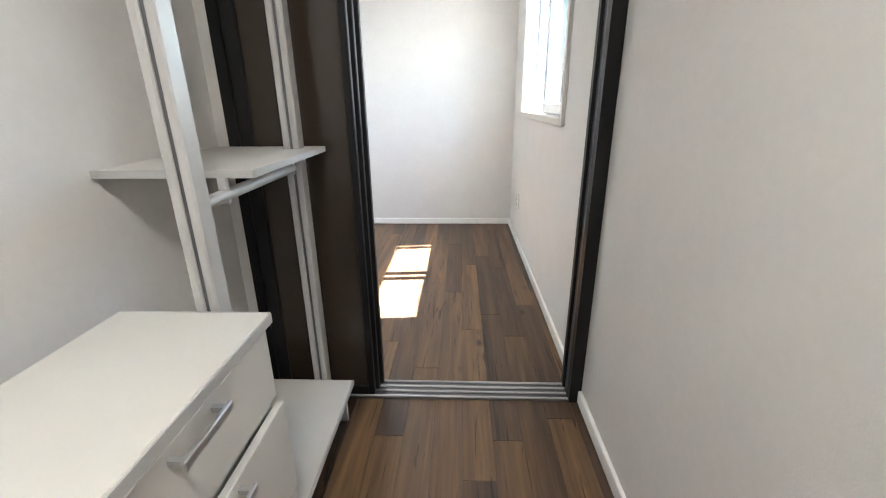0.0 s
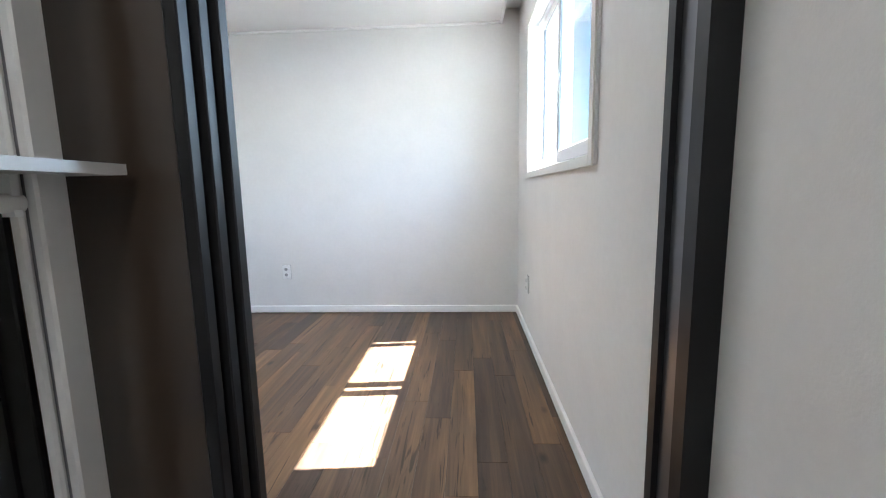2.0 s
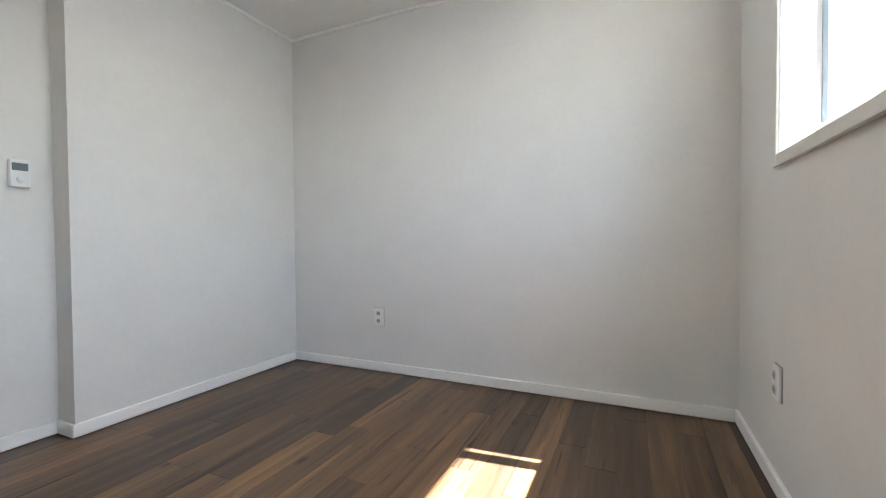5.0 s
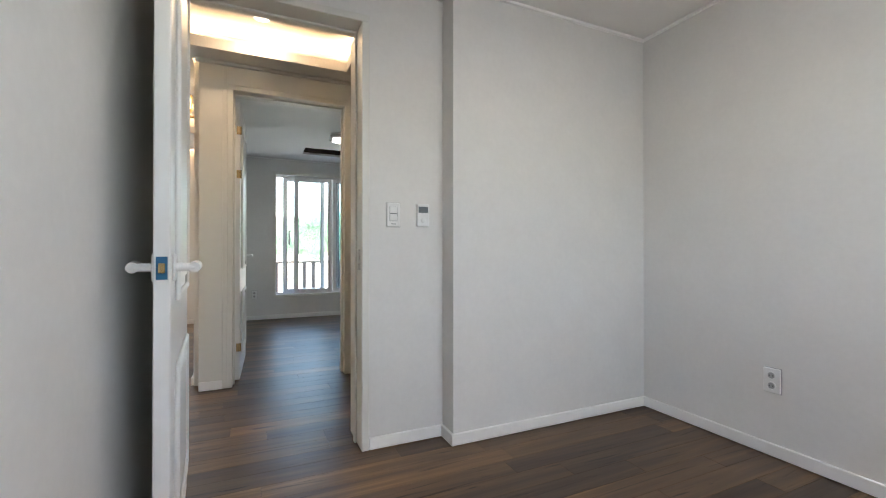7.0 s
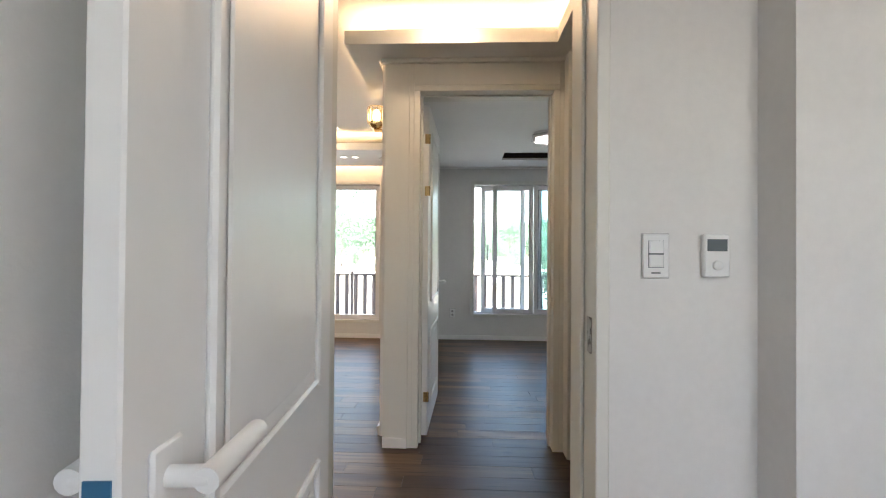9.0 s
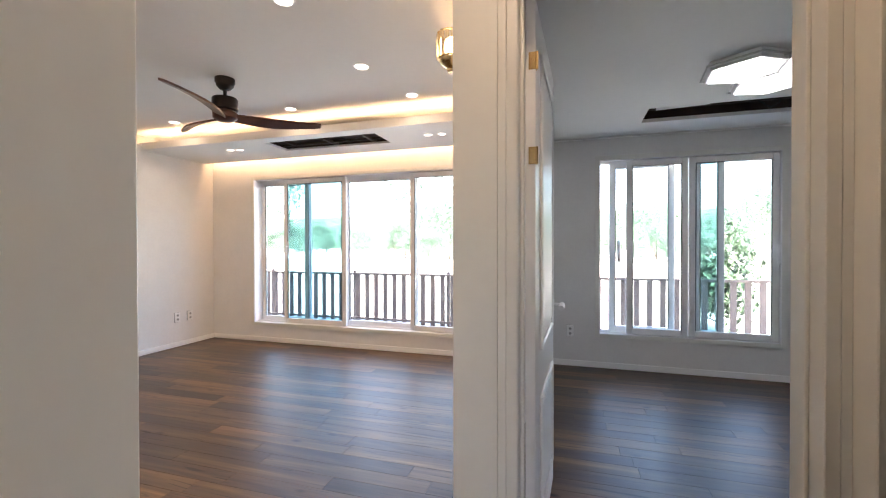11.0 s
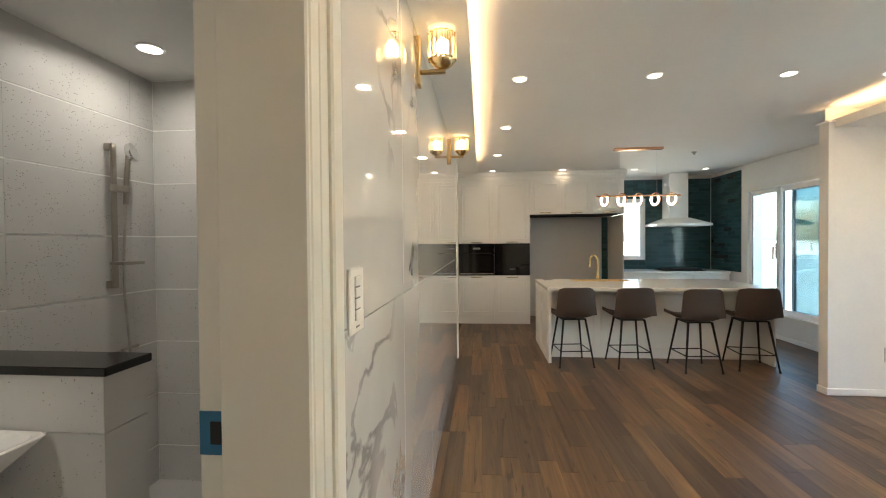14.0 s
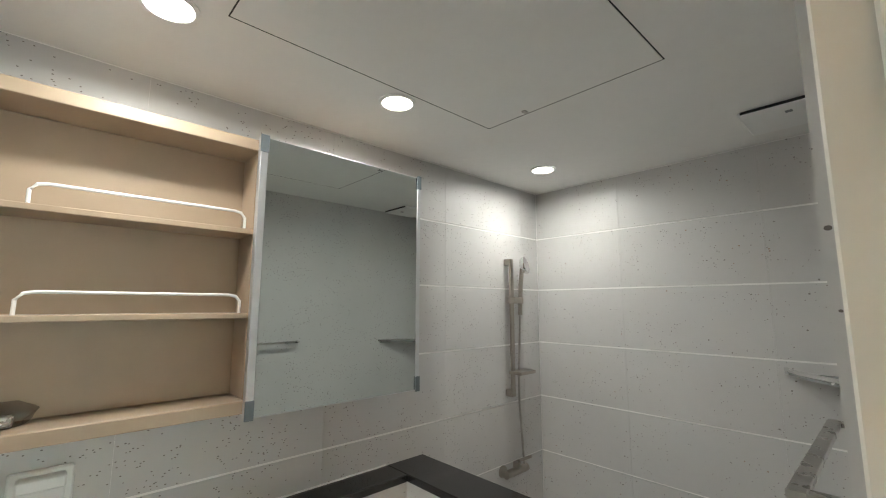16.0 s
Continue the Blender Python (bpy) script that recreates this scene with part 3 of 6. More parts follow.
soffit("ceiling_border_window", -6.40, -5.55, -2.93, 1.364, (-5.57, -5.55, -2.93, 1.215), [(-6.09, -5.71, -1.30, -0.025)])
soffit("ceiling_border_north", -5.55, -3.395, 1.215, 1.364, (-5.55, -3.19, 1.215, 1.235))
soffit("ceiling_border_hall", -3.395, -3.19, 1.215, 2.50, (-3.21, -3.19, 1.235, 2.385))
soffit("ceiling_border_hall_end", -3.19, -2.47, 2.385, 2.50, (-3.19, -2.47, 2.385, 2.405))
soffit("ceiling_border_marble", -2.47, -2.225, -4.85, 2.50, (-2.47, -2.45, -4.85, 2.385))
structure("ceiling_border_end", B(-6.40, -5.55, -2.94, -2.93, Z2, ZT), CEIL, "white end of the lowered border", "ceiling")
structure("curtain_box_back", B(-6.42, -6.40, -2.83, 1.364, Z2, ZT), CEIL, "white side of the curtain light slot", "ceiling")
# unseen slab that keeps the sky out; its east eave trims the sun patch
structure("roof", B(-7.1, 1.427, -7.5, 5.0, 2.62, 2.8), ROOFM, "unseen grey flat roof slab with eaves that trim the sun", "roof")

# baseboards and cornices
bb = bmesh.new()
T, HB = 0.016, 0.062
for x0, x1, y0, y1 in ((XE - T, XE, 1.48, YN), (XE - T, XE, -1.6, 1.235), (-1.94, XE - T, YN - T, YN), (-1.94, -1.94 + T, 2.666 - T, YN - T), (-2.07 + T, -1.94, 2.666 - T, 2.666),
                       (-2.07, -2.07 + T, 2.27, 2.666), (-2.058, -0.64, 1.42, 1.42 + T), (XW, XW + T, -2.83, 1.364), (XW + T, -5.50, -2.83, -2.83 + T),
                       (-5.50, -5.50 + T, -2.93, -2.83 + T), (XW, XW + T, 1.46, 4.25), (XW + T, -3.6, 1.46, 1.46 + T), (XW, XW + T, -5.8, -2.93),
                       (XW + T, -3.545, 1.364 - T, 1.364), (XW + T, -3.545, 4.25 - T, 4.25)):
    box(bb, x0, x1, y0, y1, 0.004, HB, 0.003)
structure("baseboard", bb, BASE, "slim white baseboards along the walls", "baseboard")
cn = bmesh.new()
for x0, x1, y0, y1, z in ((-1.94, 0.62, YN - 0.018, YN, Z1), (-1.94, -1.922, 2.666, YN - 0.018, Z1), (0.602, 0.62, -1.6, YN - 0.018, Z1), (-2.07, -2.052, 1.42, 2.666, Z1), (XW, -3.545, 1.46, 1.478, Z2),
                          (XW, XW + 0.018, 1.478, 4.25, Z2), (-5.56, -5.48, -2.95, -2.81, 2.372)):
    box(cn, x0, x1, y0, y1, z - 0.014, z - 0.0005)
structure("trim", cn, BASE, "thin white cornice strips", "trim")

# subfloor; the planks lie on it
structure("subfloor", B(XW, XE, -6.9, YN, -0.1, -0.004), DARKGAP, "dark bed under the floor planks", "floor")


# ---------- windows ----------
def window(name, axis_x, w, out, sashes, label, cat="window"):
    """A plastic sliding window in a wall across x. out: +1 when outdoors lies towards +x. sashes: (y0, y1, track, handle, glass)."""
    y0, y1, z0, z1 = w
    th = thing(name, label, cat, kind="structure")
    inner = axis_x - out * 0.012
    f = bmesh.new()
    d0, d1 = inner, axis_x + out * 0.19
    box(f, d0, d1, y0, y0 + 0.045, z0, z1, 0.004)
    box(f, d0, d1, y1 - 0.045, y1, z0, z1, 0.004)
    box(f, d0, d1, y0 + 0.045, y1 - 0.045, z1 - 0.045, z1, 0.004)
    for k in range(3):
        box(f, axis_x + out * (0.045 + 0.05 * k), axis_x + out * (0.052 + 0.05 * k), y0 + 0.045, y1 - 0.045, z0 + 0.04, z0 + 0.055)
        box(f, axis_x + out * (0.045 + 0.05 * k), axis_x + out * (0.052 + 0.05 * k), y0 + 0.045, y1 - 0.045, z1 - 0.06, z1 - 0.045)
    part("window_frame", f, PVC, th)
    part("window_sill", B(d0, d1, y0 + 0.045, y1 - 0.045, z0, z0 + 0.04, 0.004), PVC, th)
    casing = bmesh.new()
    c0, c1 = inner - out * 0.008, inner - out * 0.0002
    for a, b, c, d in ((y0 - 0.004, y0 + 0.04, z0 - 0.004, z1 + 0.004), (y1 - 0.04, y1 + 0.004, z0 - 0.004, z1 + 0.004), (y0 + 0.04, y1 - 0.04, z0 - 0.004, z0 + 0.036), (y0 + 0.04, y1 - 0.04, z1 - 0.04, z1 + 0.004)):
        box(casing, c0, c1, a, b, c, d, 0.002)
    part("casing", casing, TRIM, th, "cream-white casing round the window")
    for s0, s1, track, handle, g in sashes:
        x = axis_x + out * (0.018 + 0.05 * track)
        s = bmesh.new()
        zz0, zz1, fr = z0 + 0.045, z1 - 0.05, 0.055
        box(s, x, x + out * 0.034, s0, s0 + fr, zz0, zz1, 0.005)
        box(s, x, x + out * 0.034, s1 - fr, s1, zz0, zz1, 0.005)
        box(s, x, x + out * 0.034, s0 + fr, s1 - fr, zz0, zz0 + 0.06, 0.005)
        box(s, x, x + out * 0.034, s0 + fr, s1 - fr, zz1 - fr, zz1, 0.005)
        ob = part("sash", s, PVC, th)
        gl = part("pane", B(x + out * 0.014, x + out * 0.02, s0 + fr - 0.008, s1 - fr + 0.008, zz0 + 0.05, zz1 - fr + 0.008), g, ob)
        gl.visible_shadow = False
        gk = bmesh.new()
        for a, b, c0, c1 in ((s0 + fr, s0 + fr + 0.008, zz0 + 0.06, zz1 - fr), (s1 - fr - 0.008, s1 - fr, zz0 + 0.06, zz1 - fr)):
            box(gk, x - out * 0.001, x + out * 0.012, a, b, c0, c1)
        box(gk, x - out * 0.001, x + out * 0.012, s0 + fr + 0.008, s1 - fr - 0.008, zz1 - fr - 0.008, zz1 - fr)
        part("gasket", gk, LCD, ob, "dark rubber glazing gasket")
        if handle:
            hy, hz = handle
            h = bmesh.new()
            box(h, x - out * 0.012, x, hy - 0.016, hy + 0.016, hz - 0.10, hz + 0.10, 0.004)
            box(h, x - out * 0.045, x - out * 0.012, hy - 0.009, hy + 0.009, hz + 0.03, hz + 0.05, 0.003)
            box(h, x - out * 0.055, x - out * 0.038, hy - 0.012, hy + 0.012, hz - 0.12, hz + 0.06, 0.005)
            part("handle", h, PVC, ob, "white lever handle")
    return th


window("window_1", XW, W1, -1, [(-1.72, -0.83, 0, (-1.66, 1.18), GLASS_T), (-2.14, -1.39, 2, None, GLASS), (-0.9, 0.06, 2, None, GLASS), (0.0, 0.775, 0, (0.735, 1.18), GLASS), (-1.45, -0.86, 1, None, GLASS)],
       "wide white plastic sliding window with clear panes")
# reflections on the stile, put in as two small white bars
for y in (-1.42, -0.89):
    part("latch", B(XW - 0.075, XW - 0.0675, y - 0.028, y + 0.028, 1.78, 1.80, 0.002), PLASTIC, bpy.data.objects["window_1"], "white bar standing for a reflection on the stile")
window("window_2", XW, W2, -1, [(2.30, 2.845, 0, (2.35, 1.18), GLASS), (2.15, 2.75, 2, (2.24, 1.18), GLASS), (2.85, 3.575, 0, (3.55, 1.18), GLASS), (2.90, 3.16, 1, None, GLASS_T)],
       "white plastic sliding window in the far bedroom")
window("window_3", XW, W3, -1, [(-5.655, -5.02, 0, (-5.08, 1.2), GLASS_B), (-5.08, -4.245, 1, (-5.03, 1.2), GLASS_B), (-4.95, -4.4, 2, None, GLASS_G)], "white plastic sliding window beside the kitchen")
window("window_4", XE, W4, 1, [(1.985, 2.67, 0, None, GLASS), (2.707, 3.355, 1, None, GLASS)], "white plastic sliding window high in the bedroom wall")

# added pane; its blue-grey tint stands for reflections in the window glass
sc_pane = part("reflection_pane", B(0.912, 0.916, 2.60, 3.02, 1.16, 2.03), glass("grey_reflection_tint", (0.16, 0.22, 0.25)), bpy.data.objects["window_4"], "blue-grey tinted pane standing for reflections in the glass")
sc_pane.visible_shadow = False

# small kitchen window, across y
kw = thing("window_5", "small white plastic window above the kitchen counter", "window", kind="structure")
f = bmesh.new()
for a, b, c, d in ((-5.40, -5.33, 1.02, 2.10), (-4.85, -4.78, 1.02, 2.10), (-5.33, -4.85, 1.02, 1.09), (-5.33, -4.85, 2.03, 2.10)):
    box(f, a, b, -6.86, -6.685, c, d, 0.004)
part("window_frame", f, PVC, kw)
g = part("pane", B(-5.33, -4.85, -6.80, -6.794, 1.09, 2.03), GLASS, kw)
g.visible_shadow = False


# ---------- doors ----------
def panel_door(name, label, width, height, m, swing):
    """A white panelled leaf, hinged at its own origin, lying along +x; swing: side (+1 or -1 in y) the panels' raised mouldings show most."""
    th = thing(name, label, "door", m=m, kind="structure")
    t = 0.036
    part("leaf", B(0, width, -t / 2, t / 2, 0.008, height, 0.003), DOORW, th)
    mo = bmesh.new()
    for sgn in (-1, 1):
        for u0, u1, z0, z1 in ((0.135, width - 0.135, 0.835, height - 0.14), (0.135, width - 0.135, 0.17, 0.66)):
            y0, y1 = sorted((sgn * t / 2, sgn * (t / 2 + 0.013)))
            for a, b, c, d in ((u0, u0 + 0.022, z0, z1), (u1 - 0.022, u1, z0, z1), (u0 + 0.022, u1 - 0.022, z0, z0 + 0.022), (u0 + 0.022, u1 - 0.022, z1 - 0.022, z1)):
                box(mo, a, b, y0, y1, c, d, 0.005)
            y0, y1 = sorted((sgn * t / 2, sgn * (t / 2 + 0.007)))
            box(mo, u0 + 0.05, u1 - 0.05, y0, y1, z0 + 0.05, z1 - 0.05, 0.004)
    part("panel_moulding", mo, DOORW, th)
    for sgn in (-1, 1):
        h = bmesh.new()
        tube(h, [(width - 0.06, sgn * t / 2, 0.93), (width - 0.06, sgn * (t / 2 + 0.05), 0.93)], 0.011, 12)
        box(h, width - 0.085, width - 0.035, sgn * t / 2, sgn * (t / 2 + 0.007), 0.895, 0.965, 0.003)
        tube(h, [(width - 0.05, sgn * (t / 2 + 0.048), 0.93), (width - 0.12, sgn * (t / 2 + 0.052), 0.933), (width - 0.17, sgn * (t / 2 + 0.05), 0.93)], 0.0135, 14)
        part("handle", h, PLASTIC, th, "white lever handle", smooth=True)
    part("latch_plate", B(width, width + 0.002, -0.012, 0.012, 0.902, 0.958), BLUEFILM, th, "latch plate under blue protective film")
    part("latch", B(width, width + 0.009, -0.007, 0.007, 0.918, 0.942, 0.002), GOLD, th, "brass latch bolt")
    for z in (0.25, height - 0.55, height - 0.22):
        h = bmesh.new()
        tube(h, [(0.0, -t / 2 - 0.004, z - 0.03), (0.0, -t / 2 - 0.004, z + 0.03)], 0.0055, 8)
        box(h, -0.001, 0.02, -t / 2 - 0.003, -t / 2, z - 0.03, z + 0.03)
        box(h, -0.0025, -0.001, -t / 2, t / 2 - 0.012, z - 0.03, z + 0.03)
        part("hinge", h, GOLD, th, "brass hinge")
    return th


panel_door("door_1", "white panelled bedroom door standing open against the wall", 0.79, 2.078, pose(-2.045, 1.49, 0, 0, 0, 4.5), 1)
panel_door("door_2", "white panelled door standing open into the far bedroom", 0.79, 2.10, pose(-3.55, 1.645, 0, 0, 0, 178), 1)


def door_frame(name, axis, a0, a1, u0, u1, ztop, label, e0=0.016, short=0.0, stop=None):
    """Jamb lining and slim casings of an opening u0..u1 in a wall across `axis` from a0 to a1."""
    bm = bmesh.new()
    def bx(p0, p1, q0, q1, z0, z1, bev=0.003):
        if axis == "x":
            box(bm, p0, p1, q0, q1, z0, z1, bev)
        else:
            box(bm, q0, q1, p0, p1, z0, z1, bev)
    e = 0.016
    bx(a0 - e0, a1 + e, u0 - 0.022, u0 + 0.014, 0.004, ztop)
    bx(a0 - e0, a1 + e, u1 - 0.014, u1 + 0.022, 0.004, ztop)
    bx(a0 - e0 + short, a1 + e, u0 - 0.022, u1 + 0.022, ztop, ztop + 0.034)
    s0, s1 = stop or ((a0 + a1) / 2 - 0.012, (a0 + a1) / 2 + 0.02)
    bx(s0, s1, u0 + 0.014, u0 + 0.026, 0.004, ztop)
    bx(s0, s1, u1 - 0.026, u1 - 0.014, 0.004, ztop)
    bx(s0, s1, u0 + 0.026, u1 - 0.026, ztop - 0.012, ztop)
    return structure(name, bm, TRIM, label, "door frame")


door_frame("door_frame_1", "x", -2.29, -2.07, 1.427, 2.246, 2.086, "cream-white door frame of the bedroom", 0.024, 0.1)
door_frame("door_frame_2", "x", -3.545, -3.395, 1.607, 2.424, 2.12, "cream-white door frame of the far bedroom")
door_frame("door_frame_3", "x", -2.225, -2.0905, 0.438, 1.262, 2.07, "cream-white door frame of the bathroom", 0.04, 0.0, (-2.264, -2.118))
structure("trim", B(-2.274, -2.2252, 0.332, 0.38, 0.004, 2.3, 0.004), TRIM, "white upright casing strip beside the bathroom door", "trim")
structure("trim", B(-2.2655, -2.2252, 0.3805, 0.4155, 0.004, 2.1, 0.002), TRIM, "white inner casing strip beside the bathroom door", "trim")
tagged(part("strike_plate", B(-2.128, -2.09, 2.229, 2.2318, 0.88, 0.98), STEEL), "steel strike plate in the door frame", "strike plate")
bs = thing("strike_plate", "strike plate under blue film in the bathroom door frame", "strike plate")
part("plate", B(-2.1165, -2.0765, 0.4525, 0.455, 1.02, 1.09, 0.001), BLUEFILM, bs)
part("keeper", B(-2.114, -2.096, 0.455, 0.4565, 1.038, 1.074), DARKGAP, bs, "dark keeper hole")

# panelled casing round the far bedroom door
pc = thing("door_casing", "cream-white panelled casing boards round the far bedroom door", "door casing", kind="structure")
FX = -3.3948
part("casing_board", B(FX, FX + 0.0145, 1.411, 1.557, 0.004, 2.284, 0.001), TRIM, pc)
part("casing_strip", B(FX, FX + 0.0145, 1.5582, 1.5846, 0.004, 2.284, 0.001), TRIM, pc)
part("casing_strip", B(FX, FX + 0.0145, 2.4464, 2.4695, 0.004, 2.284, 0.001), TRIM, pc)
part("header_board", B(FX, FX + 0.0145, 1.5858, 2.4452, 2.1552, 2.284, 0.001), TRIM, pc)
part("plinth_strip", B(FX + 0.0146, FX + 0.022, 1.411, 1.556, 0.004, 0.066, 0.002), BASE, pc)
part("cornice", B(FX, FX + 0.035, 1.385, 2.4695, 2.2845, 2.3095, 0.004), TRIM, pc)

# folding-panel sliding door of the dressing room
sd = thing("sliding_door", "bronze glass sliding door panels in black aluminium frames, pushed open", "sliding door", kind="structure")
f = bmesh.new()
box(f, 0.70, XE - 0.001, 1.236, 1.275, 0, 2.20)
box(f, 0.696, XE - 0.001, 1.338, 1.366, 0, 2.20)
box(f, -0.588, -0.55, 1.236, 1.366, 0, 2.20)
box(f, -0.588, XE - 0.001, 1.236, 1.366, 2.20, 2.24)
part("door_frame", f, BLACKF, sd)
part("side_channel", B(0.708, XE - 0.001, 1.2755, 1.3375, 0, 2.20), GREYAL, sd, "grey aluminium channel")
tr = bmesh.new()
ft = part("floor_track", box(tr, -0.55, 0.70, 1.24, 1.362, 0.0, 0.004), GREYAL, sd, "dark channels of the floor track")
for k in range(4):
    part("ridge", B(-0.55, 0.70, 1.245 + 0.0335 * k, 1.255 + 0.0335 * k, 0.004, 0.013, 0.003), TRACK, ft, "light metal ridge")
for k in range(3):
    y = 1.243 + 0.04 * k
    pf = bmesh.new()
    x0, x1 = -0.55 + 0.004 * k, -0.137 + 0.012 * k
    box(pf, x0, x0 + 0.05, y, y + 0.03, 0.016, 2.198, 0.003)
    box(pf, x1 - 0.026, x1, y, y + 0.03, 0.016, 2.198, 0.003)
    box(pf, x0 + 0.05, x1 - 0.026, y, y + 0.03, 0.016, 0.06, 0.003)
    box(pf, x0 + 0.05, x1 - 0.026, y, y + 0.03, 2.15, 2.198, 0.003)
    pn = part("door_panel", pf, BLACKF, sd)
    part("pane", B(x0 + 0.048, x1 - 0.024, y + 0.013, y + 0.02, 0.058, 2.152), BRONZE, pn, "bronze mirrored glass")

# entry middle door, black frame with dark glass
ed = thing("door_3", "black-framed sliding entry door with dark tinted glass", "door", kind="structure")
f = bmesh.new()
for a, b in ((-3.29, -3.17), (-2.35, -2.31)):
    box(f, a, b, 2.49, 2.60, 0, 2.25, 0.003)
box(f, -3.17, -2.35, 2.49, 2.60, 2.19, 2.25, 0.003)
part("door_frame", f, BLACKF, ed)
for x0, x1, y, s in ((-3.169, -2.86, 2.535, 0.08), (-2.90, -2.351, 2.512, 0.045)):
    pf = bmesh.new()
    for a, b, c, d in ((x0, x0 + s, 0.01, 2.19), (x1 - s, x1, 0.01, 2.19), (x0 + s, x1 - s, 0.01, 0.12), (x0 + s, x1 - s, 2.12, 2.19), (x0 + s, x1 - s, 0.69, 0.705), (x0 + s, x1 - s, 1.512, 1.527)):
        box(pf, a, b, y, y + 0.022, c, d, 0.002)
    pn = part("door_panel", pf, BLACKF, ed)
    part("pane", B(x0 + s - 0.002, x1 - s + 0.002, y + 0.008, y + 0.014, 0.118, 2.122), DARKGLASS, pn, "dark tinted glass")
for x, y, z0, z1, m, label in ((-2.926, 2.535, 0.964, 1.134, STEEL, "steel bow handle"), (-2.845, 2.512, 0.96, 1.145, BLACKM, "black bow handle")):
    h = bmesh.new()
    box(h, x - 0.007, x + 0.007, y - 0.045, y - 0.033, z0, z1, 0.003, 2)
    box(h, x - 0.006, x + 0.006, y - 0.034, y, z0 + 0.002, z0 + 0.014, 0.002)
    box(h, x - 0.006, x + 0.006, y - 0.034, y, z1 - 0.014, z1 - 0.002, 0.002)
    part("handle", h, m, ed, label)
structure("trim", B(-3.395, -3.2905, 2.47, 2.4995, 0.004, 2.309, 0.003), TRIM, "cream-white casing beside the entry door", "trim")


# ---------- outdoors ----------
bm = bmesh.new()
bmesh.ops.create_grid(bm, x_segments=2, y_segments=2, size=900, matrix=Matrix.Translation((-100, 0, -0.16)))
structure("ground", bm, EARTH, "pale dry sunlit ground", "ground")
structure("terrace", B(-8.7, -6.76, -8.0, 6.0, -0.3, -0.06), DECK, "pale concrete terrace", "pavement")
fe = thing("fence", "dark brown wooden slat fence at the terrace edge", "fence")
post = B(-0.022, 0.022, -0.024, 0.024, -0.06, 0.825, 0.003)
for k, y in enumerate([-6.55 + 1.625 * i for i in range(8)]):
    if k == 0:
        first = part("post", post, FENCE, fe)
        first.location = (-8.3, y, 0)
    else:
        o = new("post", first.data)
        o.parent, o.location = fe, (-8.3, y, 0)
for z in (0.02, 0.752):
    part("rail", B(-8.285, -8.25, -6.6, 4.9, z, z + 0.035, 0.003), FENCE, fe)
sl = None
y = -6.5
while y < 4.8:
    if sl is None:
        sl = part("slat", B(-0.012, 0.012, -0.036, 0.036, -0.05, 0.775, 0.003), FENCE, fe)
        sl.location = (-8.298, y, 0)
    else:
        o = new("slat", sl.data)
        o.parent, o.location = fe, (-8.298 + random.uniform(-0.002, 0.002), y, 0.0)
    y += 0.163


def crown(bm, centre, radius, count, size, rnd, squash=0.8):
    """Many small bent leaf cards scattered through an uneven crown."""
    lobes = [(Vector((rnd.uniform(-1, 1), rnd.uniform(-1, 1), rnd.uniform(-0.8, 1))) * radius * 0.55, radius * rnd.uniform(0.35, 0.6)) for _ in range(9)]
    for _ in range(count):
        c, r = rnd.choice(lobes)
        d = Vector((rnd.gauss(0, 1), rnd.gauss(0, 1), rnd.gauss(0, 1))).normalized() * r * rnd.uniform(0.5, 1.0)
        d.z *= squash
        p = Vector(centre) + Vector((c.x, c.y, c.z * squash)) + d
        q = Euler((rnd.uniform(0, 6.3), rnd.uniform(0, 6.3), rnd.uniform(0, 6.3))).to_matrix()
        s = size * rnd.uniform(0.6, 1.4)
        v = [bm.verts.new(p + q @ Vector(k)) for k in ((-s, 0, 0), (0, -s * 0.45, s * 0.15), (s, 0, 0), (0, s * 0.45, s * 0.15))]
        bm.faces.new(v)


LEAF = leaves("leaf_green", (0.07, 0.12, 0.08), (0.11, 0.175, 0.12))
LEAF_D = leaves("leaf_conifer", (0.025, 0.05, 0.03), (0.06, 0.10, 0.045))


def tree(name, label, x, y, height, radius, count, size, rnd, trunk=0.09, leaf=None, low=0.35):
    th = thing(name, label, "tree", "trees beyond the fence", pose(x, y, -0.16))
    t = bmesh.new()
    bend = [rnd.uniform(-0.15, 0.15) for _ in range(8)]
    tube(t, [(bend[i] * i * 0.25, bend[-i] * i * 0.2, height * 0.9 * i / 6) for i in range(7)], trunk, 8, r2=trunk * 0.2)
    for k in range(9):
        z = height * (low + 0.55 * k / 9)
        a = rnd.uniform(0, 6.3)
        L = radius * rnd.uniform(0.5, 0.9)
        tube(t, [(0, 0, z), (math.cos(a) * L * 0.5, math.sin(a) * L * 0.5, z + L * 0.25), (math.cos(a) * L, math.sin(a) * L, z + L * 0.4)], trunk * 0.35, 6, r2=trunk * 0.08)
    part("trunk", t, BARK if trunk > 0.045 else DARKBARK, th, smooth=True)
    c = bmesh.new()
    crown(c, (0, 0, height * (low + 1) / 2), max(radius, 0.01), count, size, rnd, (height * (1 - low)) / (2.0 * radius))
    part("crown", c, leaf or LEAF, th)
    return th


rnd = random.Random(5)
tree("tree", "thin young tree with sparse leaves", -11.6, -1.9, 5.0, 1.5, 900, 0.07, rnd, 0.02, low=0.3)
tree("tree", "thin young tree with sparse leaves", -12.5, -6.2, 4.2, 0.9, 420, 0.07, rnd, 0.035, low=0.35)
tree("tree", "small dense conifer by the fence", -9.4, 3.95, 1.75, 0.55, 2600, 0.05, rnd, 0.05, LEAF_D, 0.05)
tree("tree", "small dense conifer by the fence", -9.3, 5.15, 1.45, 0.45, 1800, 0.05, rnd, 0.05, LEAF_D, 0.05)
